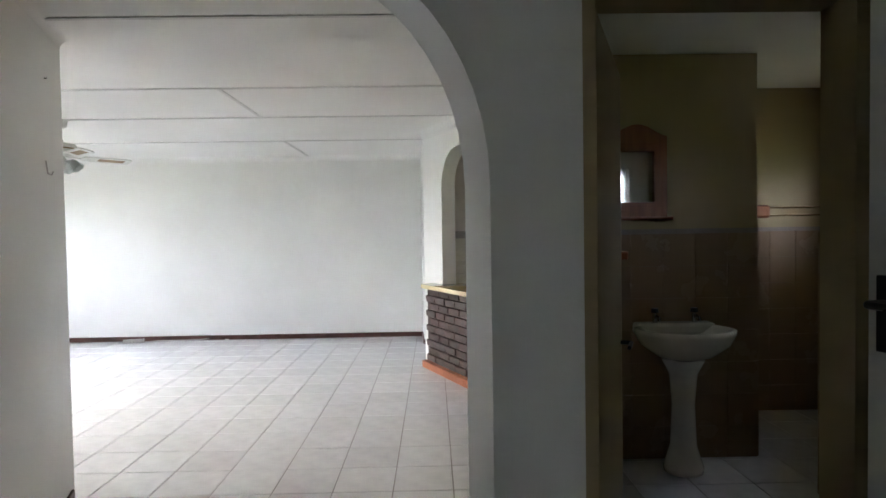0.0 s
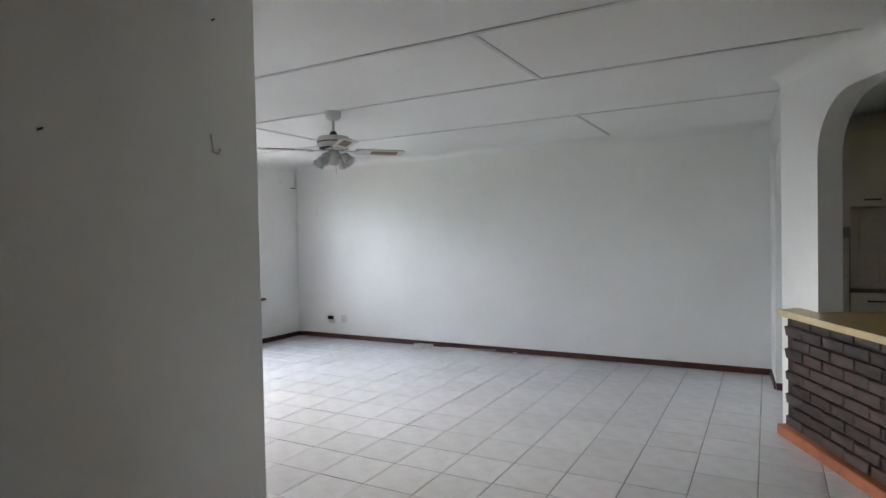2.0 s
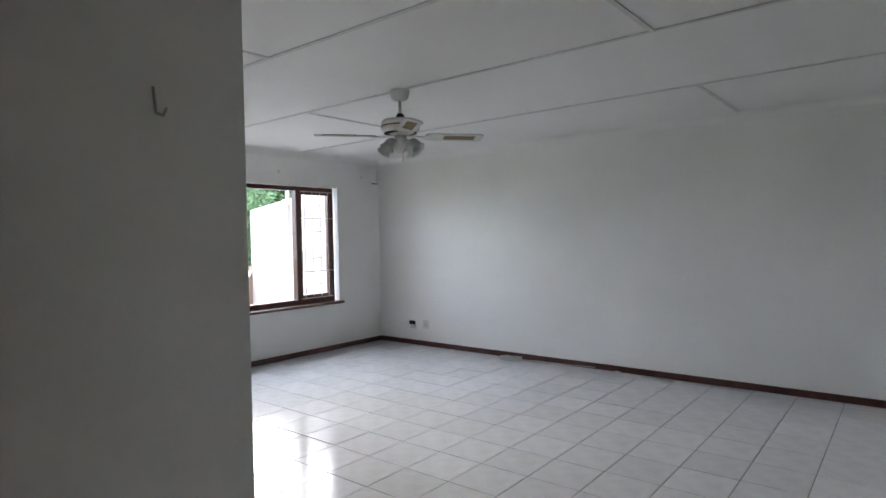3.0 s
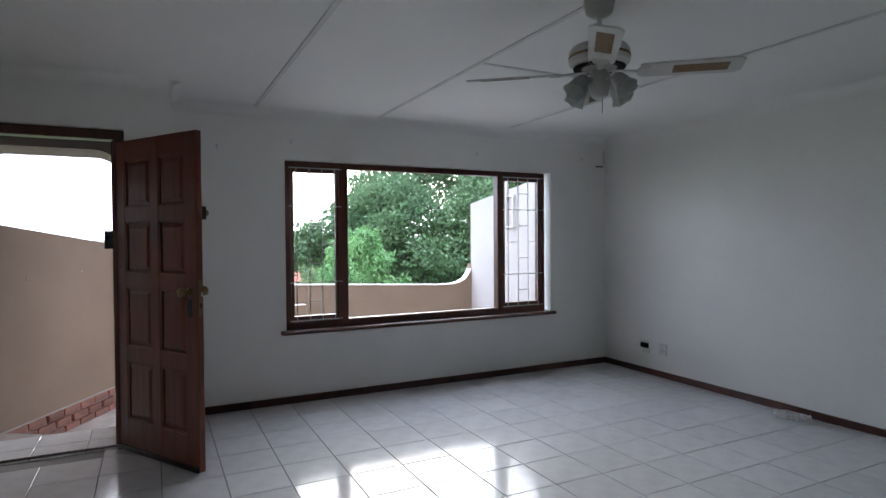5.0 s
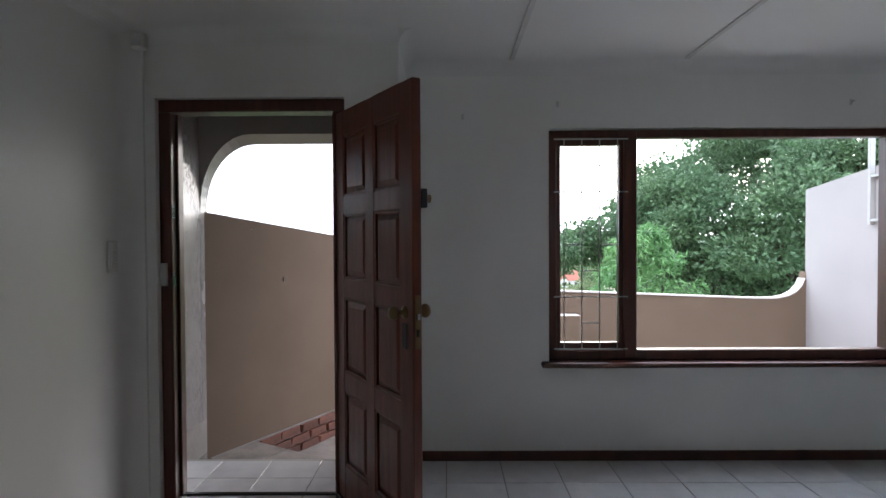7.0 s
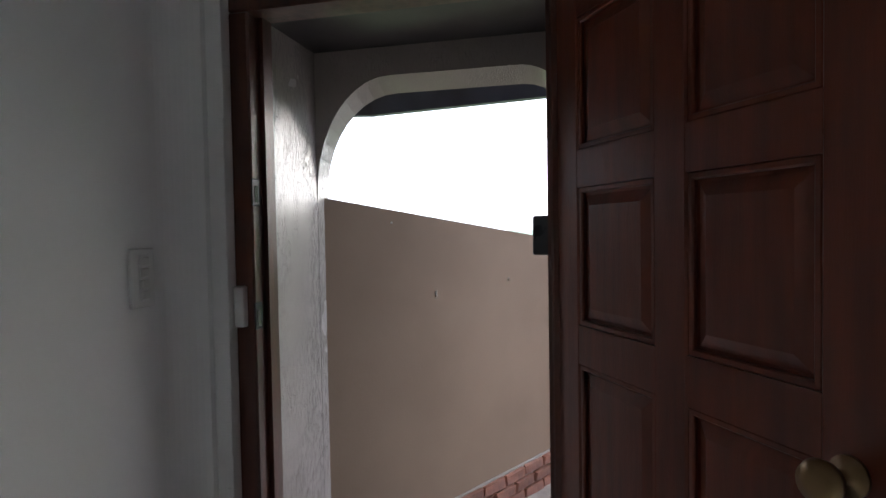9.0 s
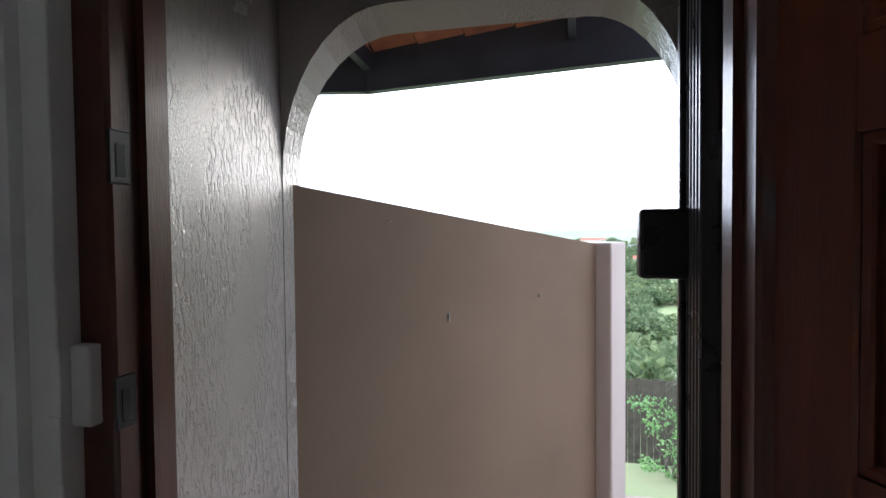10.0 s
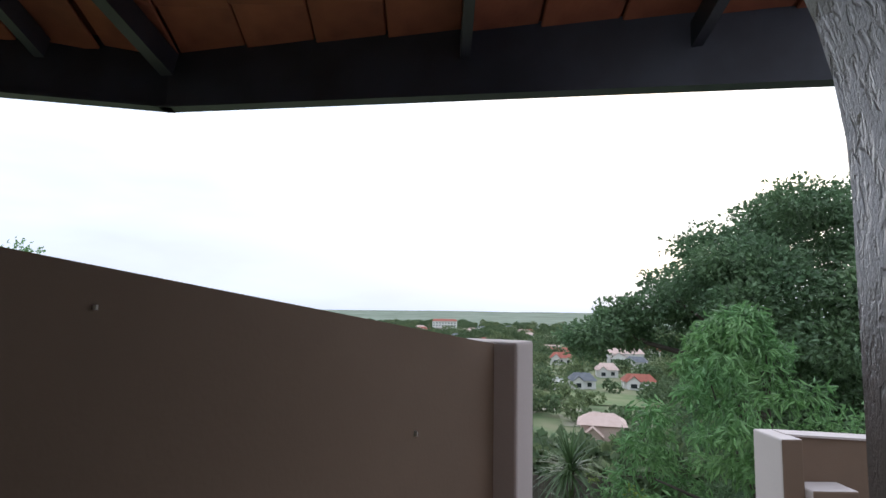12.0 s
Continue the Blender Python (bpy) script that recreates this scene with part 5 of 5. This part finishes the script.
rs = random.Random(21)
fig = thing("tree", (-20.5, 9.5, terrain(-20.5, 9.5)), "large spreading dark green tree with grey limbs", "tree")
b = bmesh.new()
tz = terrain(-20.5, 9.5)
cyl(b, (-20.5, 9.5, tz - 0.3), (-20.3, 9.3, tz + 3.5), 0.75, 0.5, 12)
cyl(b, (-20.3, 9.3, tz + 3.4), (-19.8, 9.2, tz + 6.0), 0.5, 0.35, 12)
part("trunk", b, bark, fig)
blobs = []
for k in range(115):
    a, rad = rs.uniform(0, math.tau), math.sqrt(rs.random())
    x, y = -20.5 + 7.5 * rad * math.cos(a), 12.6 + 9.6 * rad * math.sin(a)
    top = 6.9 * math.sqrt(max(1 - rad * rad * 0.93, 0.03)) - 0.3
    z = top - abs(rs.gauss(0, 1.6)) * (1.1 - rad * 0.5)
    blobs.append((x, y, z, rs.uniform(0.9, 1.8), rs.uniform(0.9, 1.9), rs.uniform(0.55, 1.0)))
for k in range(60):
    blobs.append((rs.uniform(-25, -16), rs.uniform(4, 17), rs.uniform(-5.5, 1.0), rs.uniform(0.9, 1.6), rs.uniform(0.9, 1.7), rs.uniform(0.7, 1.2)))
for k in range(14):
    blobs.append((-22 + rs.uniform(-1.5, 1.5), rs.uniform(0.4, 3.2), rs.uniform(0.2, 1.9), rs.uniform(0.6, 1.1), rs.uniform(0.6, 1.1), rs.uniform(0.4, 0.7)))
cs, ds = clumps(blobs, 800, 3, 0.2, 0.3)
leaf_object("crown", *leaf_cloud(cs, ds, 0.20, 0.115, 5), fig_leaf, fig)
limbs((-20.1, 9.3, tz + 4.5), [(x, y, z) for x, y, z, *_ in blobs[:14]] + [(-22, 1.6, 1.0), (-18, 3, 1.5)], 0.42, fig, bark, 0.5)

shrub = thing("mango_tree", (-11.6, 1.4, terrain(-11.6, 1.4)), "bright green young tree with long drooping leaves", "tree")
sz = terrain(-11.6, 1.4)
b = bmesh.new()
cyl(b, (-11.6, 1.4, sz - 0.2), (-11.5, 1.3, sz + 3.2), 0.12, 0.06, 10)
part("trunk", b, bark, shrub)
blobs = []
for k in range(120):
    t = rs.random()
    z = -3.6 + 5.1 * t
    spread = 0.25 + 2.7 * (1 - t) ** 0.7
    a = rs.uniform(0, math.tau)
    blobs.append((-11.6 + spread * rs.random() ** 0.5 * math.cos(a), 0.85 + 1.15 * spread * rs.random() ** 0.5 * math.sin(a), z, rs.uniform(0.3, 0.55), rs.uniform(0.3, 0.55), rs.uniform(0.22, 0.38)))
blobs.append((-11.7, 1.2, 1.45, 0.28, 0.28, 0.3))
cs, ds = clumps(blobs, 700, 7, 0.7, 0.2)
leaf_object("crown", *leaf_cloud(cs, ds, 0.24, 0.055, 8), mango_leaf, shrub)
limbs((-11.5, 1.3, sz + 1.2), [b_[:3] for b_ in blobs[:12]], 0.09, shrub, bark, 0.12)


def bush(name, x, y, ztop, r, h, mat, label, n=26, leaf=(0.12, 0.06), per=700, seed=1):
    q = random.Random(seed)
    z0 = terrain(x, y)
    ob = thing(name, (x, y, z0), label, "bush")
    bl = []
    for k in range(n):
        a, rad, t = q.uniform(0, math.tau), q.random() ** 0.5, q.random()
        bl.append((x + r * rad * math.cos(a), y + r * rad * math.sin(a), ztop - h * t - 0.25 * rad * h, r * q.uniform(0.2, 0.38), r * q.uniform(0.2, 0.38), r * q.uniform(0.18, 0.3)))
    c, d = clumps(bl, per, seed, 0.3, 0.2)
    leaf_object("crown", *leaf_cloud(c, d, *leaf, seed), mat, ob)
    limbs((x, y, z0 - 0.1), [b_[:3] for b_ in bl[:8]], 0.05, ob, bark, 0.08)
    return ob


bush("tree", -25, -24.2, 4.7, 2.6, 5.0, mango_leaf, "leafy green tree beyond the garden wall", 40, (0.25, 0.1), 200, 41)
bush("bush", -10.6, 4.6, 0.1, 2.2, 3.0, mango_leaf, "bright green leafy bush beside the parapet", 40, (0.18, 0.05), 420, 11)
bush("bush", -10.0, -3.35, -1.5, 0.75, 1.6, mango_leaf, "round glossy green clipped bush", 26, (0.09, 0.06), 900, 12)
bush("bush", -11.2, -1.75, -1.35, 0.75, 1.8, yellow_leaf, "yellow-green bush beside the palm", 20, (0.10, 0.035), 900, 13)
bush("bush", -10.6, -1.2, -2.1, 0.9, 1.4, mango_leaf, "bright green low bush", 22, (0.16, 0.045), 700, 14)
bush("bush", -12.5, -0.6, -2.3, 1.1, 1.8, mango_leaf, "bright green leafy bush", 24, (0.18, 0.05), 500, 15)
bush("bush", -16.5, -3.2, -3.4, 1.6, 2.2, wood_leaf, "dark green hedge bush", 24, (0.16, 0.08), 420, 16)
bush("bush", -19, -1.0, -4.0, 2.2, 2.4, wood_leaf, "dark green hedge bush", 28, (0.18, 0.09), 300, 17)
bush("bush", -24, 1.5, -5.2, 2.6, 3.0, wood_leaf, "dark green hedge bush", 30, (0.2, 0.1), 240, 18)


def cordyline(x, y, heads, seed):
    q = random.Random(seed)
    z0 = terrain(x, y)
    ob = thing("cordyline", (x, y, z0), "sword-leaved cordyline palm with a shaggy stem", "palm")
    b = bmesh.new()
    cyl(b, (x, y, z0 - 0.1), (x, y, heads[0][0]), 0.09, 0.06, 10)
    part("trunk", b, bark, ob)
    for zh, ln, count, low in heads:
        bl = bmesh.new()
        for k in range(count):
            a, e = q.uniform(0, math.tau), q.uniform(low, 1.35)
            d = Vector((math.cos(a) * math.cos(e), math.sin(a) * math.cos(e), math.sin(e)))
            s = Vector((-math.sin(a), math.cos(a), 0)) * 0.027
            L = ln * q.uniform(0.75, 1.1)
            o = Vector((x, y, zh + q.uniform(-0.15, 0.1)))
            prev = None
            for j in range(5):
                t = j / 4
                p = o + d * L * t + Vector((0, 0, -0.42 * L * t * t * (1.1 - e * 0.5)))
                w = (0.6 + 1.2 * t) if t < 0.3 else 1.0 * (1 - t) + 0.04
                cur = [bl.verts.new(p + s * w), bl.verts.new(p - s * w)]
                if prev:
                    bl.faces.new((prev[0], prev[1], cur[1], cur[0]))
                prev = cur
        part("leaf_head", bl, blade_leaf, ob)
    return ob


cordyline(-11.0, -2.55, [(-1.35, 0.95, 150, -0.5), (-2.1, 0.85, 90, -1.2)], 3)

fence = thing("timber_fence", (-14.5, -2.6, terrain(-14.5, -2.6)), "weathered brown timber fence below the garden", "fence")
for k in range(24):
    y = -4.6 + k * 0.16
    part("board", boxed(-14.52, -14.49, y, y + 0.15, terrain(-14.5, y) - 0.2, -2.45 - 0.02 * (k % 3), bevel=0.004, segments=1), bark, fence)

# woods filling the valley
r = np.random.default_rng(17)
blobs = []
while len(blobs) < 15000:
    d = 45 + 850 * r.random() ** 1.6
    a = r.uniform(-0.62, 0.95)
    x, y = -d * math.cos(a), -3 + d * math.sin(a)
    if any((x - h[0]) ** 2 + (y - h[1]) ** 2 < (h[2] * 0.9) ** 2 for h in HOUSES):
        continue
    if -160 < x < -104 and 8 < y < 50 and r.random() < 0.9:
        continue
    # keep the view to the houses open
    if d < 260 and any(h[0] < x < h[0] * 0.86 and abs(y - h[1] * x / h[0]) < h[2] * 0.6 for h in HOUSES):
        continue
    if d < 280 and any((x - h[0]) ** 2 + (y - h[1]) ** 2 < (h[2] * 1.5) ** 2 for h in HOUSES) and r.random() < 0.5:
        continue
    # open slope above the field
    if 58 < d < 106 and 0.09 < a < 0.36 and r.random() < 0.9:
        continue
    s = r.uniform(1.4, 3.0) * (1 + d / 900)
    z = terrain(x, y)
    for k in range(3):
        blobs.append((x + r.normal() * s * 0.45, y + r.normal() * s * 0.45, z + s * r.uniform(0.5, 1.2), s * 0.8, s * 0.8, s * 0.62))
for k, (mat, label) in enumerate(((wood_leaf, "dense dark green trees filling the valley"), (pale_wood_leaf, "lighter green trees and gardens in the valley"))):
    cs, ds = clumps([bl for j, bl in enumerate(blobs) if (j // 3 % 5 in (1, 3)) == bool(k)], 15, 19 + k, 0.0, 0.6)
    v, f = leaf_cloud(cs, ds, 1.05, 0.8, 20 + k)
    tagged(leaf_object("far_woods", v, f, mat, None), label, "woods", kind="stuff")

# ---- floor tiles ----
tb = bmesh.new()
box(tb, 0.0025, P - 0.0025, 0.0025, P - 0.0025, -0.006, 0.0, bevel=0.0018, segments=1)
tile_mesh = bpy.data.meshes.new("tile")
tb.to_mesh(tile_mesh)
tb.free()
tile_mesh.materials.append(tile_glaze)
X0, Y0 = 4.712 - 16 * P, -3.49 - 18 * P
rest = []
tr_ = random.Random(2)
count = 0
for i in range(-1, 31):
    for j in range(-1, 29):
        x, y = X0 + i * P, Y0 + j * P
        if x < 0.545 and not (x > -0.2 and y > -4.9) or x > 10 or y > 0.2:
            continue
        lo_ok = 0.9 < x < 6.35 and -5.25 < y < -0.6
        if lo_ok:
            o = new("tile", tile_mesh)
            o.parent = floor
            o.location = (x, y, tr_.uniform(-0.0006, 0.0006))
            o.rotation_euler = (tr_.uniform(-0.0008, 0.0008), tr_.uniform(-0.0008, 0.0008), 0)
            count += 1
        else:
            rest.append((x, y))
base_v = np.array([v.co[:] for v in tile_mesh.vertices])
base_f = [list(p.vertices) for p in tile_mesh.polygons]
vs, fs = [], []
for k, (x, y) in enumerate(rest):
    vs.append(base_v + np.array([[x, y, tr_.uniform(-0.0006, 0.0006)]]))
    fs += [[q + k * len(base_v) for q in p] for p in base_f]
me = bpy.data.meshes.new("tiles_beyond")
me.from_pydata(np.concatenate(vs).tolist(), [], fs)
me.materials.append(tile_glaze)
tb_ob = new("tiles_beyond", me)
tb_ob.parent = floor
tagged(tb_ob, kind="stuff")
# porch tiles
for i in range(2):
    for j in range(4):
        x, y = 0.004 + i * 0.265, -5.888 + j * 0.314
        b = boxed(x + 0.003, x + 0.262, y + 0.003, y + 0.311, -0.005, 0.003, bevel=0.0015, segments=1)
        part("tile", b, tile_glaze, floor)
